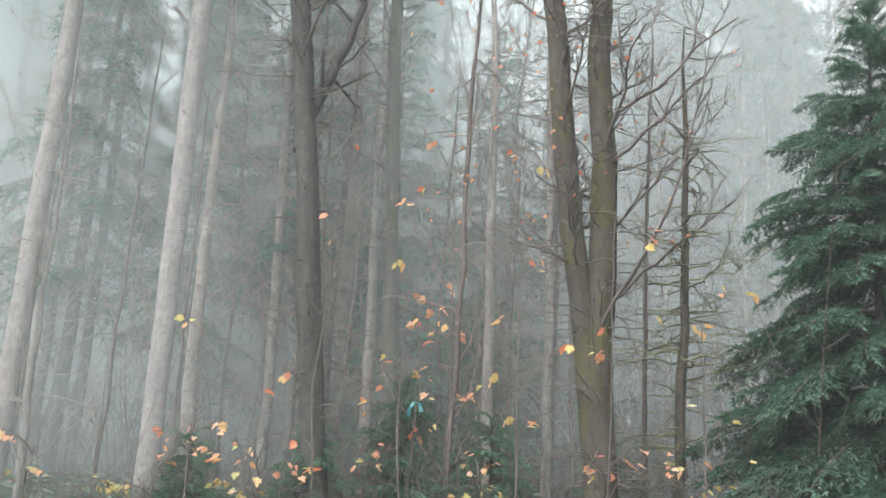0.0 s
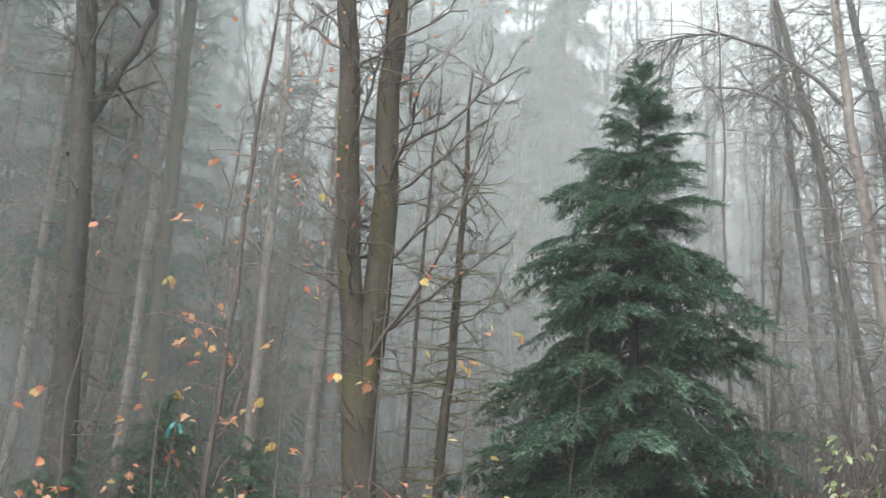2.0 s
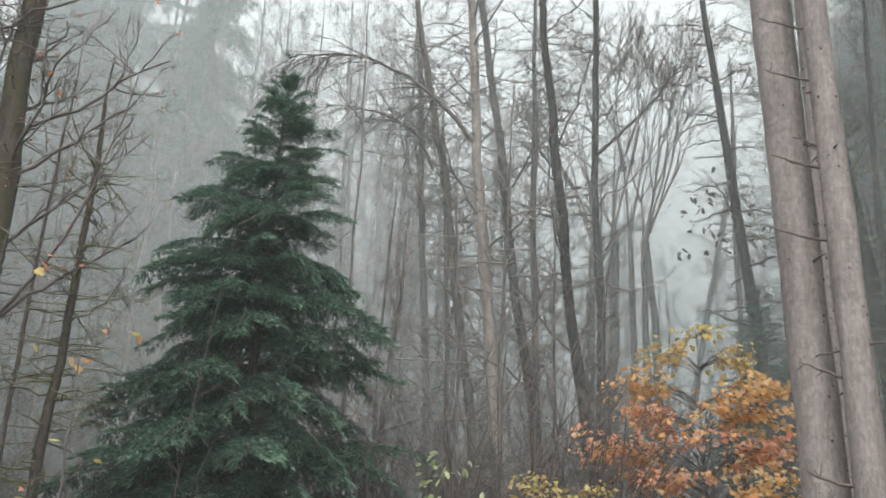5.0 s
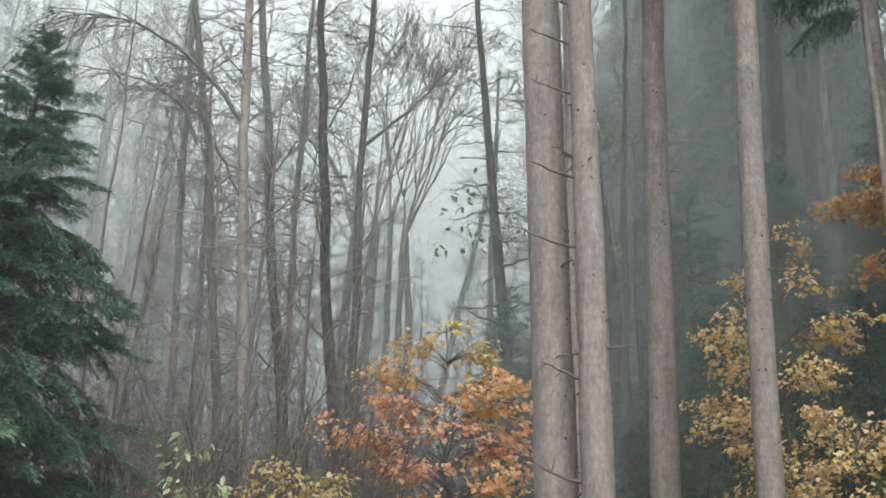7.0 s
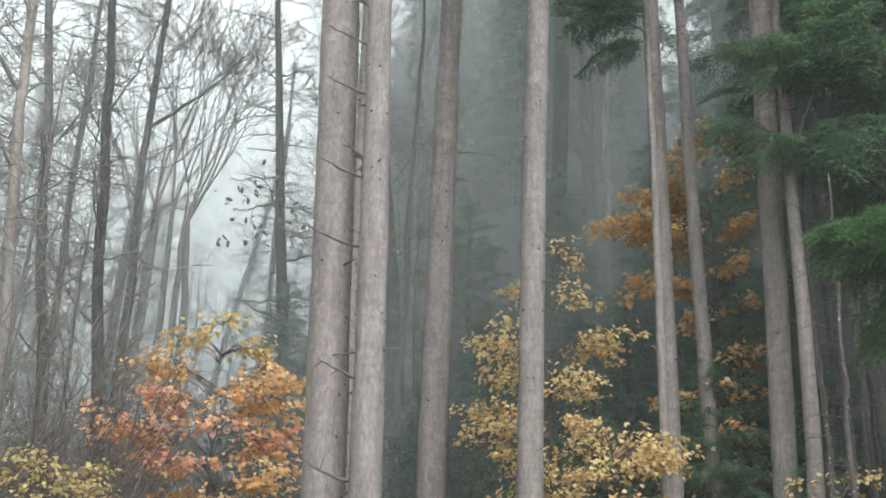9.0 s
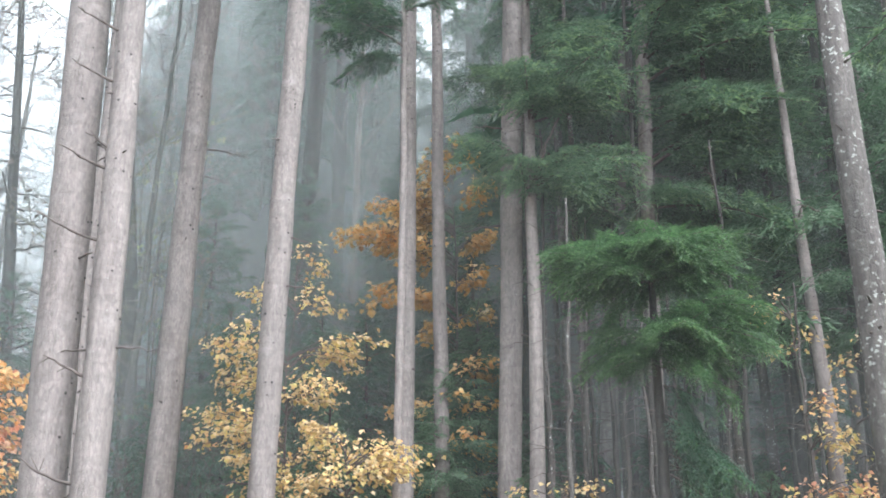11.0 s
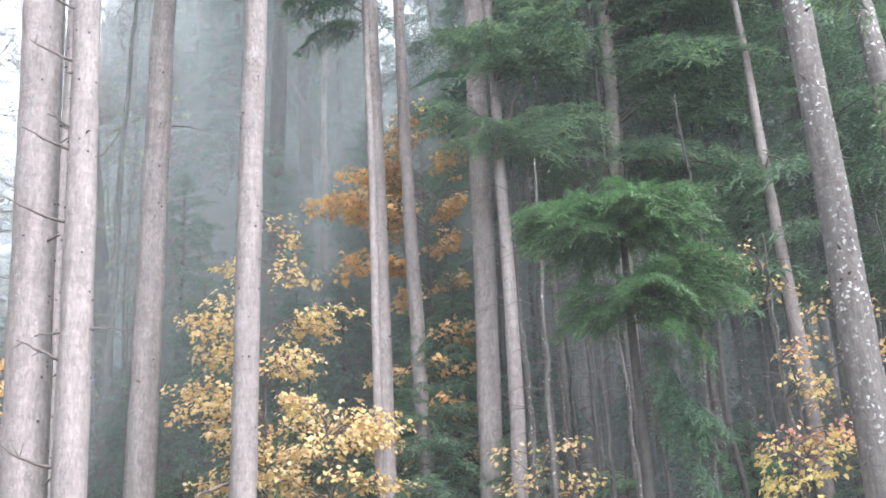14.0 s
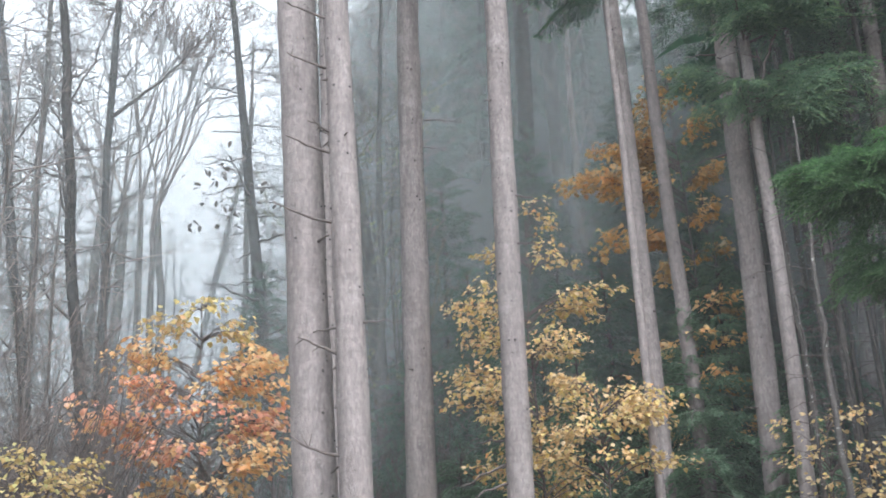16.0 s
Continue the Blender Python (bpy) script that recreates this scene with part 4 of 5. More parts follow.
bough_tree(14.0, 2.47, 0.005, -0.028, 0.115, 0.0030, 83, [(5.3, 190, 2.0, 0, 2), (5.8, 200, 2.2, 0, 2), (6.3, 185, 2.5, 5, 2), (6.8, 200, 2.5, 5, 2), (7.3, 180, 2.5, 8, 2), (7.8, 210, 2.5, 8, 2), (8.2, 190, 2.5, 10, 3), (8.7, 200, 2.4, 10, 3), (9.3, 190, 2.4, 10, 3)],
           BROAD_BOUGHS, "tall fir with broad dark boughs", 14)
bough_tree(9.6, -2.1, 0.0, 0.0, 0.12, 0.004, 84, [(4.7, 345, 1.7, -6, 5), (4.9, 300, 1.5, -4, 3), (5.5, 350, 1.2, 0, 2), (6.5, 345, 1.8, -3, 5), (6.9, 320, 1.6, 0, 4)],
           BROAD_BOUGHS, "fir reaching in with hanging green boughs", 10)
bough_tree(12.4, 5.2, 0.0, 0.0, 0.06, 0.003, 85, [(7.9, 340, 1.2, 5, 4), (8.2, 300, 1.2, 5, 4), (8.4, 200, 1.0, 5, 3)],
           DARK_BOUGHS, "thin fir with boughs high over the maples", 9.5)
shade_fir(14.84, 13.41, 5.4, 1.5, 86, "small dark fir among the bare trees")
shade_fir(15.6, 7.9, 4.6, 1.6, 87, "small dark fir behind the maples")
shade_fir(16.6, 5.9, 5.2, 1.7, 88, "small dark fir behind the maples")
shade_fir(-0.6, 16.3, 4.2, 1.5, 89, "small dark fir among pale misty stems")
shade_fir(0.6, 17.2, 4.0, 1.5, 90, "small dark fir among pale misty stems")

for q, (az, r, hh, wide) in enumerate([(55.0, 17.6, 3.2, 1.3), (58.5, 17.7, 4.8, 1.5), (62.0, 17.6, 3.6, 1.4), (65.5, 17.8, 5.0, 1.6), (69.0, 17.7, 4.2, 1.5), (71.5, 17.6, 6.0, 1.6), (67.0, 19.5, 8.5, 2.0), (62.0, 20.0, 8.0, 2.0), (57.0, 20.5, 7.5, 2.0), (75.5, 16.2, 3.6, 1.4), (81.0, 16.4, 3.2, 1.4), (87.0, 16.2, 3.6, 1.4), (93.0, 16.4, 3.4, 1.4), (97.0, 16.0, 4.0, 1.5)]):
    shade_fir(r * math.sin(radians(az)), r * math.cos(radians(az)), hh, wide, 400 + q, "small dark fir filling the shade behind the maples")
for q, (az, r, hh, wide) in enumerate([(57.5, 15.7, 1.7, 1.0), (60.5, 15.2, 2.4, 1.1), (63.8, 15.6, 2.9, 1.2), (66.5, 15.3, 2.2, 1.1), (69.3, 15.0, 3.3, 1.2), (71.6, 15.6, 4.4, 1.3), (74.0, 14.0, 2.0, 1.0), (79.5, 13.6, 1.6, 0.9), (85.5, 13.9, 1.8, 1.0), (90.5, 13.4, 1.5, 0.9)]):
    shade_fir(r * math.sin(radians(az)), r * math.cos(radians(az)), hh, wide, 490 + q, "low green fir seedling in the shade", 0.1, 0.22, 6, NEEDLE_MID)
for q, (az, r, hh, low) in enumerate([(73.8, 17.2, 13.0, 6.4), (79.0, 16.4, 12.5, 5.8), (83.5, 15.6, 12.0, 4.4), (87.0, 15.2, 12.5, 3.8), (90.5, 14.6, 12.0, 3.6), (94.5, 15.0, 12.0, 3.6), (98.0, 14.8, 12.0, 3.6)]):
    shade_fir(r * math.sin(radians(az)), r * math.cos(radians(az)), hh, 1.9, 430 + q, "tall fir with thin hazy green boughs", low, 0.4, 5, NEEDLE_MID, THIN, "slim firs with hanging boughs")
for q, (az, r, hh, low) in enumerate([(-18.5, 18.0, 12.0, 3.5), (-12.5, 18.6, 12.5, 3.0), (-7.0, 18.0, 11.5, 4.0), (-2.5, 18.8, 10.0, 2.6), (2.5, 18.4, 9.0, 2.4)]):
    shade_fir(r * math.sin(radians(az)), r * math.cos(radians(az)), hh, 1.7, 470 + q, "dark fir standing between pale stems", low, 0.45, 5, NEEDLE)
for q, (az, r, hh, wide) in enumerate([(-6.0, 12.6, 1.7, 0.8), (-1.5, 12.9, 2.3, 1.0), (3.0, 12.5, 1.9, 0.9), (8.5, 12.8, 1.6, 0.8), (-12.0, 12.8, 1.5, 0.8)]):
    shade_fir(r * math.sin(radians(az)), r * math.cos(radians(az)), hh, wide, 450 + q, "low dark green fir seedling on the bank", 0.1, 0.16)

# ---- autumn maples ----
ROG = [LEAF_RUST, LEAF_ORANGE, LEAF_GOLD, LEAF_YELLOW]
maple(9.2, 9.3, 3.7, 101, [(3.66, 0.25, 0, 180, 5, 3), (3.42, 0.6, 130, 40, 5, 2), (3.32, 0.6, 310, 50, 4, 2), (3.0, 1.0, 315, 40, 6, 1), (2.95, 0.95, 135, 40, 6, 1), (2.65, 1.05, 315, 60, 7, 0), (2.62, 1.1, 135, 60, 7, 1),
      (2.6, 0.7, 225, 60, 5, 1), (2.22, 1.4, 312, 30, 8, 0), (2.3, 0.9, 225, 60, 6, 0), (2.2, 1.15, 140, 60, 8, 0), (1.9, 1.15, 300, 60, 7, 0), (1.85, 1.1, 140, 70, 8, 1), (1.5, 1.0, 0, 180, 9, 1)],
      19, ROG, "small maple with orange and yellow autumn leaves", 0.07, 0.014)
maple(12.3, 6.6, 4.75, 102, [(4.65, 0.4, 0, 180, 5, 2), (4.3, 0.7, 330, 60, 4, 2), (4.2, 0.6, 160, 60, 4, 2), (3.7, 1.15, 330, 60, 7, 2), (3.65, 1.25, 150, 50, 8, 2), (3.3, 1.1, 330, 60, 7, 2), (3.1, 0.9, 150, 80, 6, 2), (2.9, 0.8, 240, 70, 5, 2),
      (2.7, 1.15, 330, 60, 7, 2), (2.4, 1.1, 330, 70, 7, 2), (2.3, 0.9, 150, 80, 5, 2), (2.0, 1.1, 330, 80, 7, 2), (1.6, 1.1, 330, 80, 7, 2), (1.3, 1.0, 0, 180, 8, 2)],
      23, ROG, "maple sapling with pale yellow autumn leaves", 0.056, 0.02)
maple(11.8, 5.55, 2.6, 103, [(2.5, 0.6, 330, 70, 6, 2), (2.3, 0.8, 150, 60, 8, 2), (2.0, 0.9, 150, 80, 8, 2), (2.0, 0.9, 330, 70, 7, 2), (1.6, 0.9, 0, 180, 10, 2)],
      30, ROG, "low maple thick with golden leaves", 0.056)
maple(14.75, 5.35, 7.15, 104, [(7.0, 0.35, 0, 180, 5, 1), (6.6, 0.5, 335, 50, 4, 1), (6.3, 0.65, 155, 40, 5, 1), (6.1, 0.7, 335, 30, 5, 1), (6.1, 1.35, 336, 6, 1, 0), (5.85, 1.0, 335, 25, 7, 1), (5.45, 1.7, 336, 14, 7, 1), (5.5, 0.55, 155, 40, 5, 1), (5.3, 0.9, 335, 40, 5, 1), (4.9, 0.5, 155, 60, 4, 1), (4.65, 1.3, 335, 14, 5, 1), (4.6, 0.8, 335, 40, 5, 1), (4.35, 0.5, 155, 60, 4, 1), (4.0, 0.7, 335, 50, 4, 1), (3.4, 0.7, 155, 90, 5, 0), (2.9, 0.8, 0, 180, 5, 1), (2.3, 0.9, 155, 90, 6, 0), (1.7, 0.9, 0, 180, 6, 1)],
      38, [LEAF_ORANGE, LEAF_APRICOT, LEAF_GOLD], "tall thin maple with orange leaves", 0.074, 0.03, stems=1)
maple(6.7, 8.8, 1.9, 105, [(1.85, 0.5, 0, 180, 9, 0), (1.6, 0.7, 0, 180, 12, 0), (1.3, 0.8, 0, 180, 12, 0)], 26, [LEAF_BROWN], "low bush with brownish yellow leaves", 0.05, 0.012, group="bushes", stems=4, name="bush", pieces=250)
maple(5.36, 8.45, 2.15, 106, [(2.1, 0.15, 0, 180, 3, 0), (1.8, 0.3, 0, 180, 4, 0), (1.5, 0.35, 0, 180, 6, 0)], 16, [LEAF_PALE], "thin sapling with pale green leaves", 0.09, 0.01, group="bushes", stems=2, name="sapling")
maple(12.6, 3.3, 1.9, 107, [(1.85, 0.5, 0, 180, 6, 2), (1.5, 0.7, 0, 180, 7, 2), (1.1, 0.7, 0, 180, 7, 2)], 15, ROG, "low maple with yellow leaves", 0.056, 0.015)
maple(11.5, 0.35, 1.75, 108, [(1.7, 0.35, 0, 180, 7, 3), (1.45, 0.5, 0, 180, 9, 3), (1.1, 0.6, 0, 180, 8, 3)], 20, ROG, "low maple with bright yellow leaves", 0.056, 0.014)
maple(12.2, 0.55, 3.9, 109, [(3.75, 0.35, 0, 60, 4, 2), (3.4, 0.3, 180, 180, 3, 2), (2.7, 0.4, 180, 60, 4, 1), (2.3, 0.5, 180, 60, 5, 2), (1.8, 0.6, 0, 180, 7, 0)], 20, ROG, "thin maple with sparse yellow leaves", 0.05, 0.014, stems=2)
maple(12.9, -0.1, 3.3, 110, [(3.1, 0.4, 0, 180, 6, 2), (2.6, 0.5, 0, 180, 6, 1), (2.2, 0.5, 0, 180, 6, 2), (1.6, 0.6, 0, 180, 9, 0)], 20, ROG, "thin maple with sparse yellow leaves", 0.05, 0.014)
maple(13.4, -1.15, 3.6, 111, [(3.5, 0.3, 0, 180, 6, 2), (3.1, 0.4, 0, 180, 7, 2), (2.5, 0.4, 0, 180, 5, 1), (2.0, 0.5, 0, 180, 6, 1), (1.5, 0.6, 0, 180, 8, 0)], 20, ROG, "thin maple with pale orange leaves", 0.05, 0.014)


for q, (az, r, hh) in enumerate([(-19, 11.8, 1.5), (-13.5, 12.3, 1.35), (-8.5, 11.4, 1.5), (-3, 12.6, 1.4), (2.5, 11.9, 1.5), (6.5, 12.4, 1.3), (12.5, 11.2, 1.6), (28, 13.0, 1.7), (33.5, 12.2, 1.6), (41.5, 12.0, 1.5)]):
    maple(r * math.sin(radians(az)), r * math.cos(radians(az)), hh, 300 + q, [(hh - 0.1, 0.5, 0, 180, 2, 0), (hh - 0.4, 0.6, 0, 180, 3, 1), (hh - 0.75, 0.8, 0, 180, 4, 1)],
          1, [LEAF_RUST, LEAF_BROWN, LEAF_DEAD], "low bush with sparse brown and rusty leaves", 0.075, 0.012, group="bushes", stems=5, name="bush", pieces=16)
PEACH = [LEAF_SALMON, LEAF_SALMON, LEAF_RUST, LEAF_ORANGE, LEAF_YELLOW]


# ---- saplings with a last few leaves ----
def sapling(x, y, height, lean, seed, leaves, mats):
    """A thin stem; leaves: height, side in degrees, reach."""
    rng = np.random.default_rng(seed)
    tree = thing("sapling", x, y, land(x, y), "thin bare sapling with a few last orange leaves", "sapling", "saplings")
    g = Geo()
    line = stem_line(rng, height, lean, 14, 0.02)
    g.tube(line, np.linspace(0.016, 0.004, 14), 6)
    part("stem", g, TWIG, tree)
    for hh, az, reach in leaves:
        g = Geo()
        c = np.array([np.interp(hh - 0.1, line[:, 2], line[:, w]) for w in range(3)])
        a = radians(90 - az)
        tip = np.array([c[0] + reach * math.cos(a), c[1] + reach * math.sin(a), hh])
        s = np.linspace(0, 1, 5)[:, None]
        g.tube(c + (tip - c) * s + np.array([0, 0, 0.05]) * 4 * s * (1 - s), np.linspace(0.005, 0.0025, 5), 4)
        for _ in range(rng.integers(1, 4)):
            put_leaf(tree, mats[rng.integers(len(mats))], tip + rng.normal(0, 0.05, 3), rng.uniform(0.07, 0.12), rng, a)
        part("twig", g, TWIG, tree)
    return tree


sapling(-2.40, 11.25, 3.02, (0.0, 0.0), 201, [(1.71, 258, 0.04), (1.7, 79, 0.27), (1.61, 257, 0.36), (2.72, 257, 0.22)], PEACH)
sapling(-1.73, 10.86, 2.56, (0.0, 0.0), 202, [(1.5, 260, 0.42), (1.43, 260, 0.31), (1.33, 81, 0.01), (2.11, 81, 0.1), (2.26, 81, 0.19), (1.73, 260, 0.33)], PEACH)
sapling(-1.15, 11.14, 4.33, (0.0, 0.0), 203, [(1.42, 264, 0.08), (1.4, 264, 0.02), (1.65, 264, 0.16), (4.03, 264, 0.03), (3.7, 264, 0.05)], PEACH)
sapling(-0.33, 12.00, 4.56, (0.0, 0.0), 204, [(2.25, 268, 0.16), (1.98, 268, 0.31), (3.61, 268, 0.14), (4.26, 268, 0.11), (1.39, 267, 0.42)], PEACH)
sapling(0.10, 12.50, 5.46, (0.0, 0.0), 205, [(2.21, 270, 0.27), (2.14, 91, 0.12), (2.77, 270, 0.26), (2.87, 270, 0.18), (2.79, 91, 0.05), (3.05, 270, 0.35), (3.25, 270, 0.34), (3.18, 270, 0.07), (3.42, 90, 0.0), (2.88, 269, 0.43), (3.1, 270, 0.26), (2.38, 270, 0.29), (5.16, 270, 0.24), (4.63, 270, 0.33), (1.69, 270, 0.38)], PEACH)
sapling(0.84, 11.47, 5.18, (0.0, 0.0), 206, [(2.23, 273, 0.41), (2.97, 274, 0.22), (1.88, 274, 0.06), (1.85, 95, 0.14), (3.57, 95, 0.22), (4.72, 95, 0.19), (4.88, 274, 0.1), (2.32, 274, 0.18)], PEACH)
sapling(1.68, 10.67, 4.08, (0.0, 0.0), 207, [(2.61, 279, 0.15), (2.78, 279, 0.05), (2.69, 278, 0.4), (1.57, 279, 0.08), (1.6, 99, 0.1), (1.67, 100, 0.31), (3.0, 100, 0.36), (3.78, 100, 0.34), (1.51, 279, 0.16)], PEACH)
sapling(2.55, 10.70, 3.55, (0.0, 0.0), 208, [(2.89, 103, 0.01), (2.13, 283, 0.12), (2.06, 104, 0.24), (3.25, 104, 0.21), (3.21, 105, 0.43), (1.6, 104, 0.37)], PEACH)

sapling(-0.22, 12.5, 3.3, (0.0, 0.0), 209, [(2.5, 262, 0.3), (2.9, 95, 0.25), (1.8, 90, 0.2)], PEACH)


def ribbon(x, y, z, mat):
    """A strip of plastic tape knotted round a thin stem, its ends hanging."""
    rng = np.random.default_rng(210)
    tape = thing("marker_ribbon", x, y, z, "turquoise marker ribbon knotted round a thin sapling", "ribbon")
    g = Geo()
    a = np.arange(13) * 2 * math.pi / 12
    loop = np.stack([0.018 * np.cos(a), 0.018 * np.sin(a), 0.004 * np.sin(2 * a)], -1)
    rows = np.concatenate([loop - [0, 0, 0.02], loop + [0, 0, 0.02]])
    g.add(rows, [(q, q + 1, q + 14, q + 13) for q in range(12)])
    part("knot", g, mat, tape)
    for side, length in ((-1, 0.16), (1, 0.12)):
        s = np.linspace(0, 1, 9)
        mid = np.stack([0.018 * side + 0.05 * side * np.sin(1.7 * s), -0.02 - 0.03 * s, -length * s**1.2], -1) + np.cumsum(rng.normal(0, 0.003, (9, 3)), 0)
        turn = 0.6 * np.sin(3.0 * s + side)
        wide = np.stack([np.cos(turn), np.sin(turn), 0.25 * np.sin(5 * s)], -1) * 0.022
        g = Geo()
        g.add(np.concatenate([mid - wide, mid + wide, mid - wide + [0, 0.0015, 0], mid + wide + [0, 0.0015, 0]]),
              [(q, q + 1, q + 10, q + 9) for q in range(8)] + [(q + 18, q + 27, q + 28, q + 19) for q in range(8)])
        part("tail", g, mat, tape)


rm, n, l, p = material("turquoise_tape")
co = n.new("ShaderNodeTexCoord").outputs["Object"]
tone = ramp(n, [(0.35, (0.015, 0.12, 0.125)), (0.65, (0.03, 0.19, 0.19))])
l.new(noise_node(n, l, co, 30, 4).outputs[0], tone.inputs[0])
l.new(tone.outputs[0], p.inputs["Base Color"])
p.inputs["Roughness"].default_value = 0.4
ribbon(-0.22, 12.5, land(-0.22, 12.5) + 2.04, rm)

# ---- the wood farther off ----
rng = np.random.default_rng(5)
models = []
for q in range(7):
    tree = thing("bare_tree", 0, 0, 0, "leafless tree standing back in the mist", "tree", "far bare trees")
    tr, br, far_line, far_rad = bare_geo(rng, rng.uniform(12, 15), (rng.normal(0, 0.03), rng.normal(0, 0.03)), rng.uniform(0.06, 0.13), 0.006, 0.014, 34, 2.0, 0.8, 4, 0.15, 7, 0.9, 3, 0.0045, 0.012)
    part("trunk", tr, BARK_GREY if q % 3 else BARK_BIRCH, tree)
    joined = Geo()
    for geo in br + [dead_twigs(rng, far_line, far_rad, 50)]:
        for v, f in zip(geo.v, geo.f):
            joined.add(v, f - f.min())
    tagged(part("branchwork", joined, TWIG_HAZE, tree), kind="stuff")
    models.append(tree)
firs = []
for q in range(4):
    tree = thing("conifer_tree", 0, 0, 0, "dark conifer standing back in the mist", "tree", "far conifers")
    g, nd, st = Geo(), Geo(), Geo()
    top = rng.uniform(15, 20)
    line = stem_line(rng, top, (rng.normal(0, 0.012), rng.normal(0, 0.012)), 30, 0.01)
    g.tube(line, np.linspace(rng.uniform(0.13, 0.2), 0.03, 30), 9, 0.02, rng)
    hh = 1.8 + q * 0.8
    while hh < top:
        for w in range(6):
            c = np.array([np.interp(hh, line[:, 2], line[:, e]) for e in range(3)])
            size = (0.3 + 0.75 * (1 - hh / top)) * rng.uniform(0.5, 1.15)
            add_bough(nd, st, COARSE[rng.integers(5)], rng.uniform(0, 6.28), rng.uniform(-0.3, 0.05), size, c, 0.02, rng)
        hh += rng.uniform(0.35, 0.7)
    part("trunk", g, BARK_DARK, tree)
    part("crown", nd, NEEDLE_DARK, tree, smooth=False)
    tagged(part("crown_wood", st, TWIG, tree), kind="stuff")
    firs.append(tree)


def scatter(kinds, count, az0, az1, r0, r1, seed, shrink=(0.85, 1.15), space=0.8, skyline=None):
    """Copies over a sector. skyline: the elevation in degrees, as seen from the clearing, at which their tops end."""
    rng = np.random.default_rng(seed)
    spots = []
    for _ in range(60 * count):
        if len(spots) == count:
            break
        a, r = rng.uniform(az0, az1), math.sqrt(rng.uniform(r0 * r0, r1 * r1))
        x, y = r * math.sin(radians(a)), r * math.cos(radians(a))
        if any((x - u) ** 2 + (y - v) ** 2 < space for u, v in spots):
            continue
        spots.append((x, y))
        src = kinds[rng.integers(len(kinds))]
        s = rng.uniform(*shrink)
        if skyline:
            full = max((c.bound_box[1][2] for c in src.children), default=15.0)
            s = min(1.9, max(0.6, (r * math.tan(radians(rng.uniform(*skyline))) + EYE - land(x, y)) / full))
        ob = copy_thing(src, pose(x, y, land(x, y) - 0.05, 0, 0, rng.uniform(0, 360)))
        ob.scale = (s, s, s)


poles = []
for q in range(4):
    tree = thing("conifer_tree", 0, 0, 0, "slim straight conifer stem in the mist", "tree", "slim far stems")
    g, st = Geo(), Geo()
    line = stem_line(rng, 17, (rng.normal(0, 0.012), rng.normal(0, 0.012)), 30, 0.008)
    g.tube(line, np.linspace(rng.uniform(0.07, 0.13), 0.04, 30), 9, 0.02, rng)
    for w in range(40):
        hh = rng.uniform(1, 15)
        c = np.array([np.interp(hh, line[:, 2], line[:, e]) for e in range(3)])
        a, ln = rng.uniform(0, 6.28), rng.choice([0.15, 0.3, 0.8])
        st.tube([c, c + np.array([math.cos(a), math.sin(a), 0.1]) * ln * 0.6, c + np.array([math.cos(a), math.sin(a), 0.0]) * ln], [0.012, 0.008, 0.004], 4)
    part("trunk", g, BARK_FLECK if q % 2 else BARK_DARK, tree)
    tagged(part("branchwork", st, TWIG, tree), kind="stuff")
    poles.append(tree)
slim = []
for q in range(4):
    tree = thing("dead_tree", 0, 0, 0, "thin dark dead stem with pale lichen flecks", "tree", "thin dead stems")
    g, st = Geo(), Geo()
    line = stem_line(rng, rng.uniform(5, 9), (rng.normal(0, 0.03), rng.normal(0, 0.03)), 24, 0.02)
    g.tube(line, np.linspace(rng.uniform(0.035, 0.06), 0.015, 24), 8, 0.04, rng)
    for w in range(34):
        hh = rng.uniform(0.6, line[-1, 2])
        at = np.array([np.interp(hh, line[:, 2], line[:, e]) for e in range(3)])
        a, ln = rng.uniform(0, 6.28), rng.choice([0.12, 0.25, 0.6])
        st.tube([at, at + np.array([math.cos(a), math.sin(a), 0.15]) * ln * 0.6, at + np.array([math.cos(a), math.sin(a), -0.1]) * ln], [0.009, 0.006, 0.003], 4)
    part("trunk", g, BARK_FLECK if q % 2 else BARK_DARK, tree)
    tagged(part("branchwork", st, TWIG, tree), kind="stuff")
    slim.append(tree)
brush = []
for q in range(4):
    bush = thing("brush", 0, 0, 0, "tangle of thin bare stems on the bank", "shrub", "bare brush")
    geo = Geo()
    for w in range(26):
        a, ln = rng.uniform(0, 6.28), rng.uniform(1.0, 3.0)
        s = np.linspace(0, 1, 7)[:, None]
        d = np.array([math.cos(a) * 0.35, math.sin(a) * 0.35, 1.0]) * ln
        pts = np.array([rng.normal(0, 0.25), rng.normal(0, 0.25), -0.1]) + d * s + rng.normal(0, 0.12, 3) * ln * s**2
        geo.tube(pts, np.linspace(0.012, 0.004, 7), 4)
        for e in range(7):
            u = rng.integers(2, 7)
            t = np.array([rng.normal(0, 0.3), rng.normal(0, 0.3), rng.uniform(0.1, 0.5)])
            geo.tube([pts[u], pts[u] + t * 0.6, pts[u] + t], [0.005, 0.004, 0.003], 3)
    tagged(part("branchwork", geo, TWIG, bush), kind="stuff")
    brush.append(bush)
thin = []
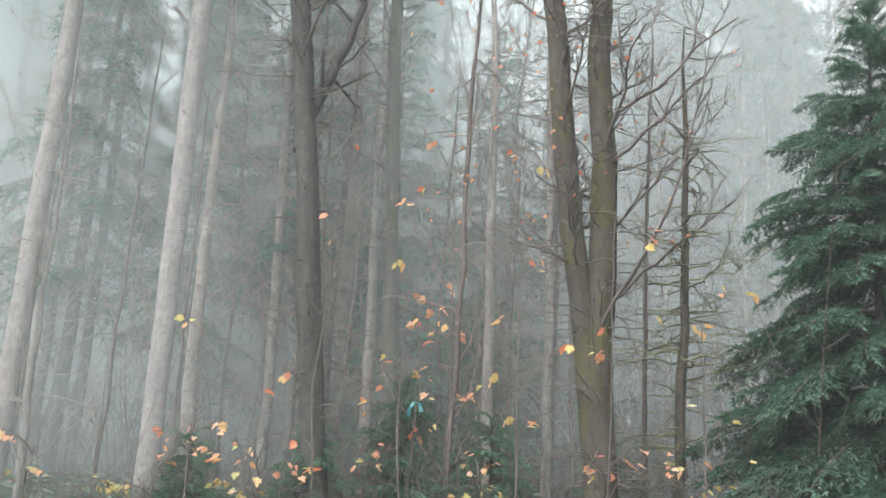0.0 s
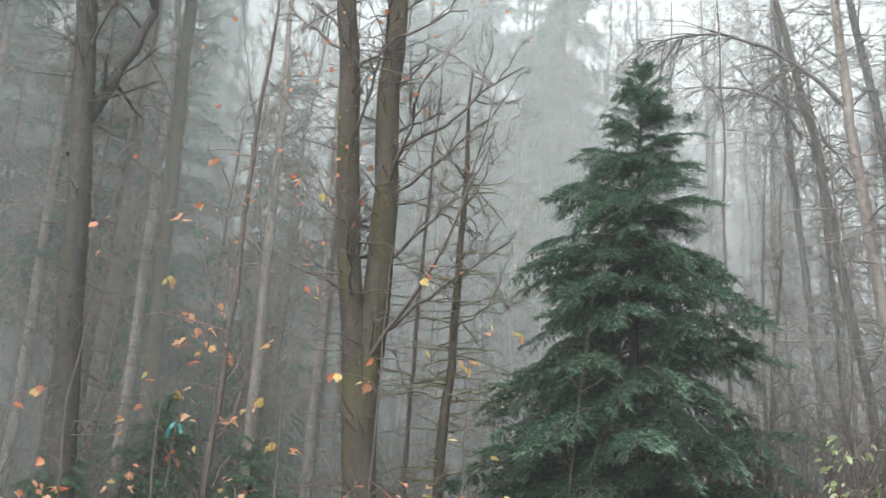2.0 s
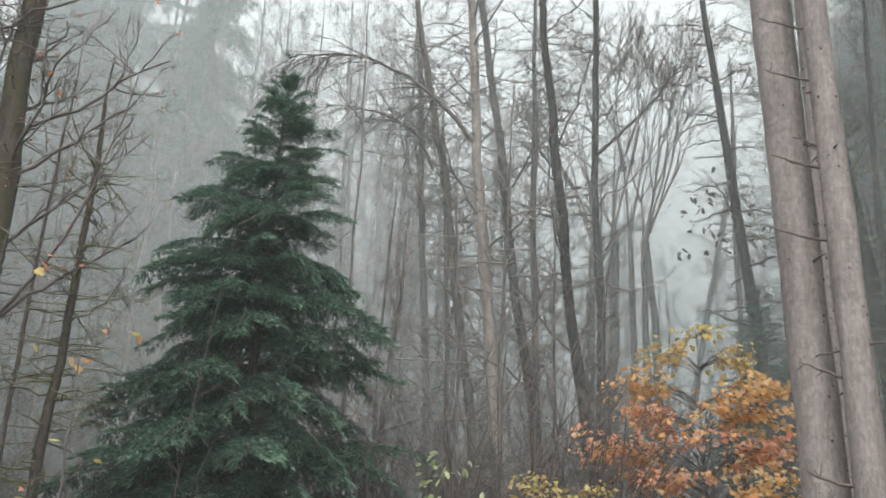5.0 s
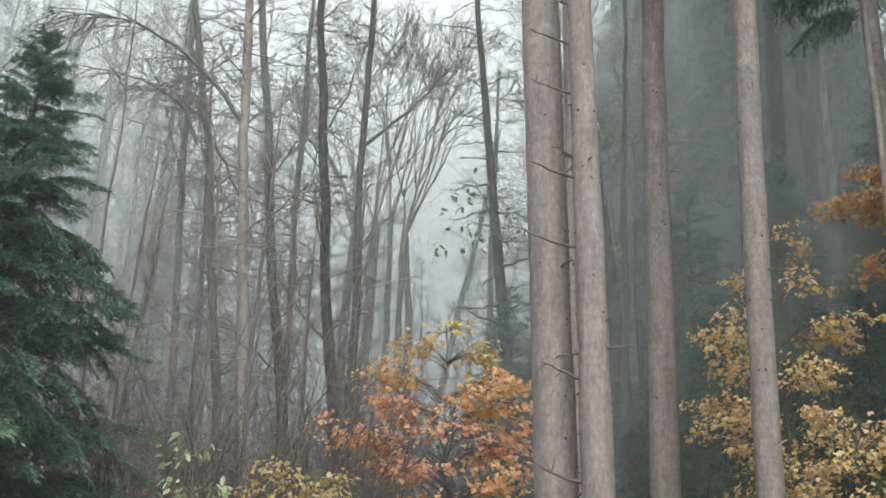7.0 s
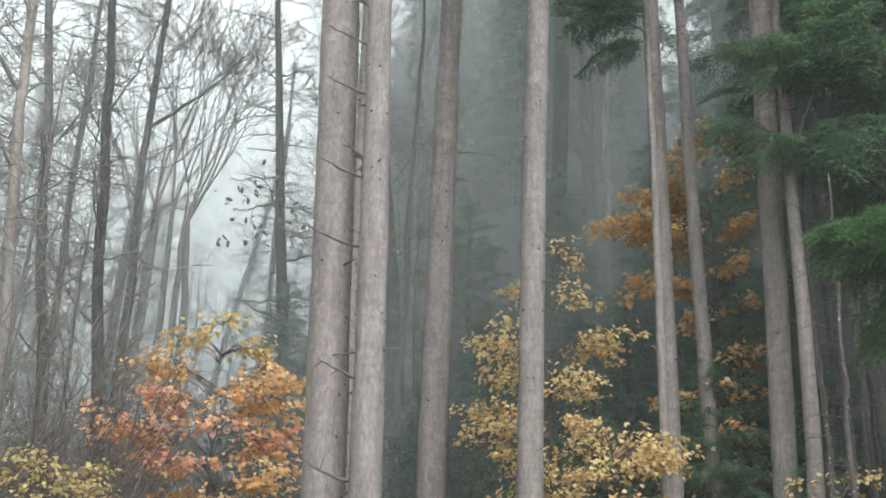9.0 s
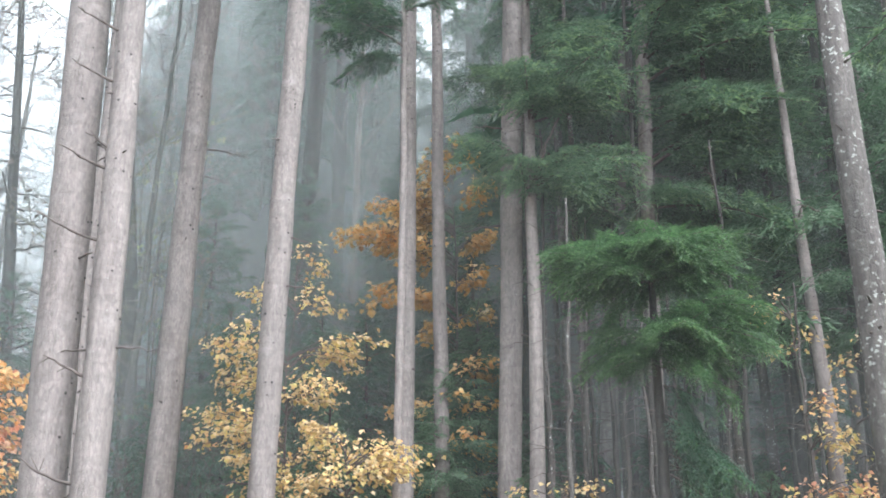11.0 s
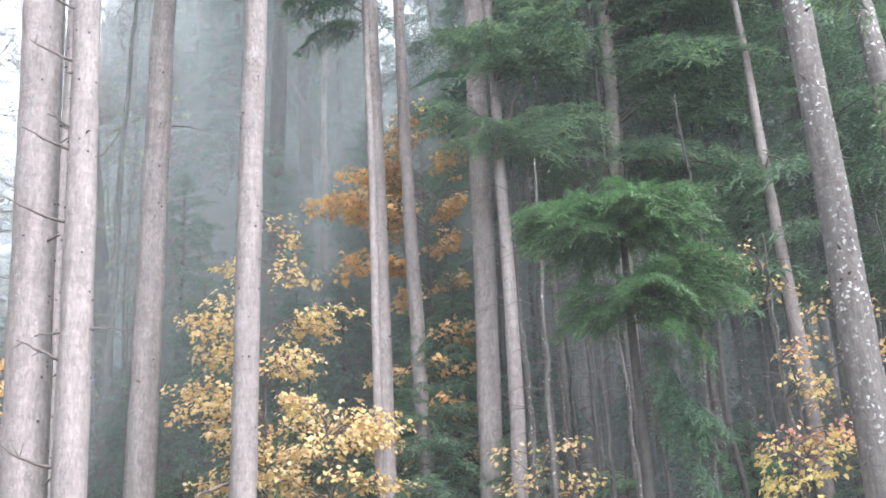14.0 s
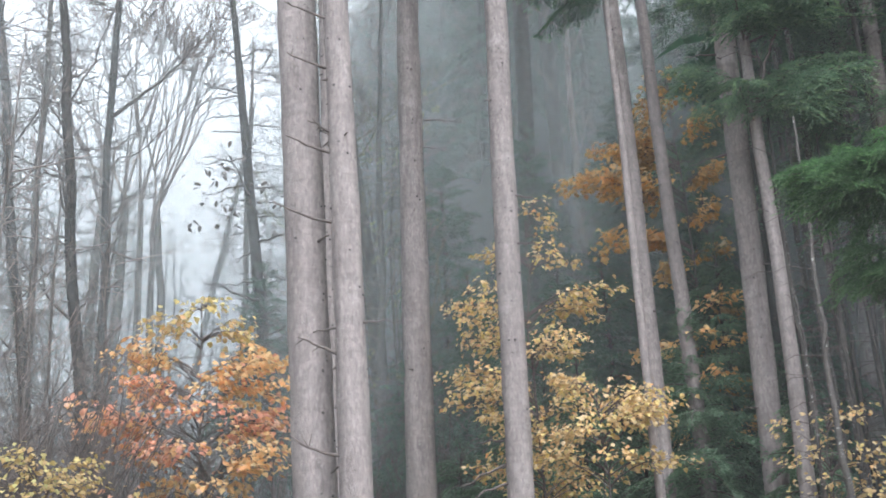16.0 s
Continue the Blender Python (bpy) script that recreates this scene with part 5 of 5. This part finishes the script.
for q in range(5):
    tree = thing("sapling", 0, 0, 0, "thin bare sapling with fine brown twigs", "sapling", "bare saplings")
    tr, br, far_line, far_rad = bare_geo(rng, rng.uniform(4.5, 8.5), (rng.normal(0, 0.03), rng.normal(0, 0.03)), rng.uniform(0.02, 0.04), 0.003, 0.02, 16, 0.8, 0.55, 4, 0.2, 6, 1.1, 2, 0.003)
    joined = Geo()
    for geo in br + [dead_twigs(rng, far_line, far_rad * 0.5, 14)]:
        for v, f in zip(geo.v, geo.f):
            joined.add(v, f - f.min())
    part("stem", tr, TWIG, tree)
    tagged(part("branchwork", joined, TWIG_HAZE, tree), kind="stuff")
    thin.append(tree)
scatter(thin, 14, -21, 14, 12.6, 17.5, 31)
scatter(thin, 12, 26, 40, 13, 18, 32)
scatter(models, 10, -20, 12, 14, 18, 33, (0.7, 0.9))
scatter(models, 100, 3, 37, 19, 46, 1, skyline=(24, 33))
scatter(models, 10, 37, 41.5, 27, 46, 19, skyline=(22, 28))
scatter(models, 14, 41.5, 48, 30, 46, 12, skyline=(16, 22))
scatter(models, 30, 49.5, 56, 19, 44, 13, skyline=(29, 40))
scatter(models, 30, -26, 3, 21, 38, 2, skyline=(24, 33))
scatter(models, 16, 56, 100, 20, 34, 3)
scatter(firs, 20, 65, 74, 26, 46, 4)
scatter(firs, 40, 73, 106, 21, 42, 14)
scatter(firs, 17, -34, -1, 26, 40, 5, skyline=(30, 42))
scatter(firs, 9, 6, 20, 29, 42, 6, skyline=(31, 40))
scatter(models, 22, 12, 30, 22, 36, 62, skyline=(30, 38))
scatter(poles, 40, 72, 104, 17.5, 34, 7)
scatter(poles, 16, 74, 86, 13.6, 17, 17, (0.45, 0.75), 0.3)
scatter(slim, 34, 74, 99, 12.4, 15.5, 27, (0.5, 0.95), 0.12)
scatter(poles, 10, 51, 64, 24, 36, 8)
scatter(firs, 8, 58, 72, 25, 32, 18)
scatter(firs, 34, 54, 67, 29, 44, 24, skyline=(31, 40))
scatter(poles, 25, -28, 0, 17, 32, 9)
scatter(brush, 150, -26, 56, 14.5, 28, 10)
scatter(brush, 40, 56, 102, 16.5, 28, 11)
scatter(brush, 13, 19, 38, 11.9, 12.9, 41, (0.85, 1.15), 0.12)
scatter(brush, 7, -22, 14, 12.2, 12.9, 42, (0.5, 0.75), 0.12)
for src in models + firs + poles + brush + thin + slim:
    for ob in (*src.children, src):
        bpy.data.objects.remove(ob)

# ---- undergrowth ----
rng = np.random.default_rng(9)
g = Geo()
for q in range(2600):
    a, r = radians(rng.uniform(-30, 108)), math.sqrt(rng.uniform(10**2, 34**2))
    c = np.array([r * math.sin(a), r * math.cos(a), 0])
    c[2] = land(c[0], c[1]) - 0.05
    for w in range(rng.integers(6, 11)):
        t = rng.uniform(0, 6.28)
        ln = rng.uniform(0.6, 1.6)
        out = np.array([math.cos(t), math.sin(t), 0])
        side = np.array([-out[1], out[0], 0])
        s = np.linspace(0, 1, 7)
        mid = c + out * (s * ln * 0.75)[:, None] + np.array([0, 0, 1]) * (ln * (1.3 * s - 0.9 * s**2))[:, None]
        for u in range(1, 6):
            wide = 0.16 * ln * math.sin(math.pi * min(1, s[u] * 0.85 + 0.12))
            for d in (-1, 1):
                g.add([mid[u], mid[u + 1] * 0.6 + mid[u] * 0.4, mid[u] + side * d * wide + (mid[u + 1] - mid[u]) * 0.5 + [0, 0, rng.normal(0, 0.03)]], [(0, 1, 2)])
tagged(part("undergrowth", g, UNDER, None, smooth=False), "ferns and low green plants on the bank", "undergrowth", kind="stuff")

# ---- mist hanging between the trees ----
def mist_sheet(near, far, beside, thick, seed):
    """A curved bank of fog; it runs nearer through the clearing than beside the conifers."""
    g, rows = Geo(), []
    for a in range(71):
        az = -45 + a * 2.5
        s = min(1, max(0, (az - 34) / 14))
        e = min(1, max(0, (az - 70) / 8))
        r = near + (far - near) * s * s * (3 - 2 * s) + beside * e * e * (3 - 2 * e) + 0.25 * math.sin(0.11 * az + seed)
        x, y = r * math.sin(radians(az)), r * math.cos(radians(az))
        rows += [(x, y, land(x, y) - 0.5), (x, y, 50)]
    i = np.arange(70) * 2
    g.add(rows, np.stack([i, i + 2, i + 3, i + 1], -1))
    tagged(part("mist", g, mist_material("mist", thick, 38, 8), None), "pale grey mist drifting between the trees", "mist", "mist", "stuff")


for q, (near, far, beside, thick) in enumerate([(7.6, 7.6, 0, 0.022), (13.0, 16.3, -1.9, 0.09), (17.0, 18.2, -0.7, 0.16), (21.0, 21.5, -0.5, 0.24), (25.5, 25.5, 0, 0.28), (32, 32, 0, 0.36), (44, 44, 0, 0.75)]):
    mist_sheet(near, far, beside, thick, q)
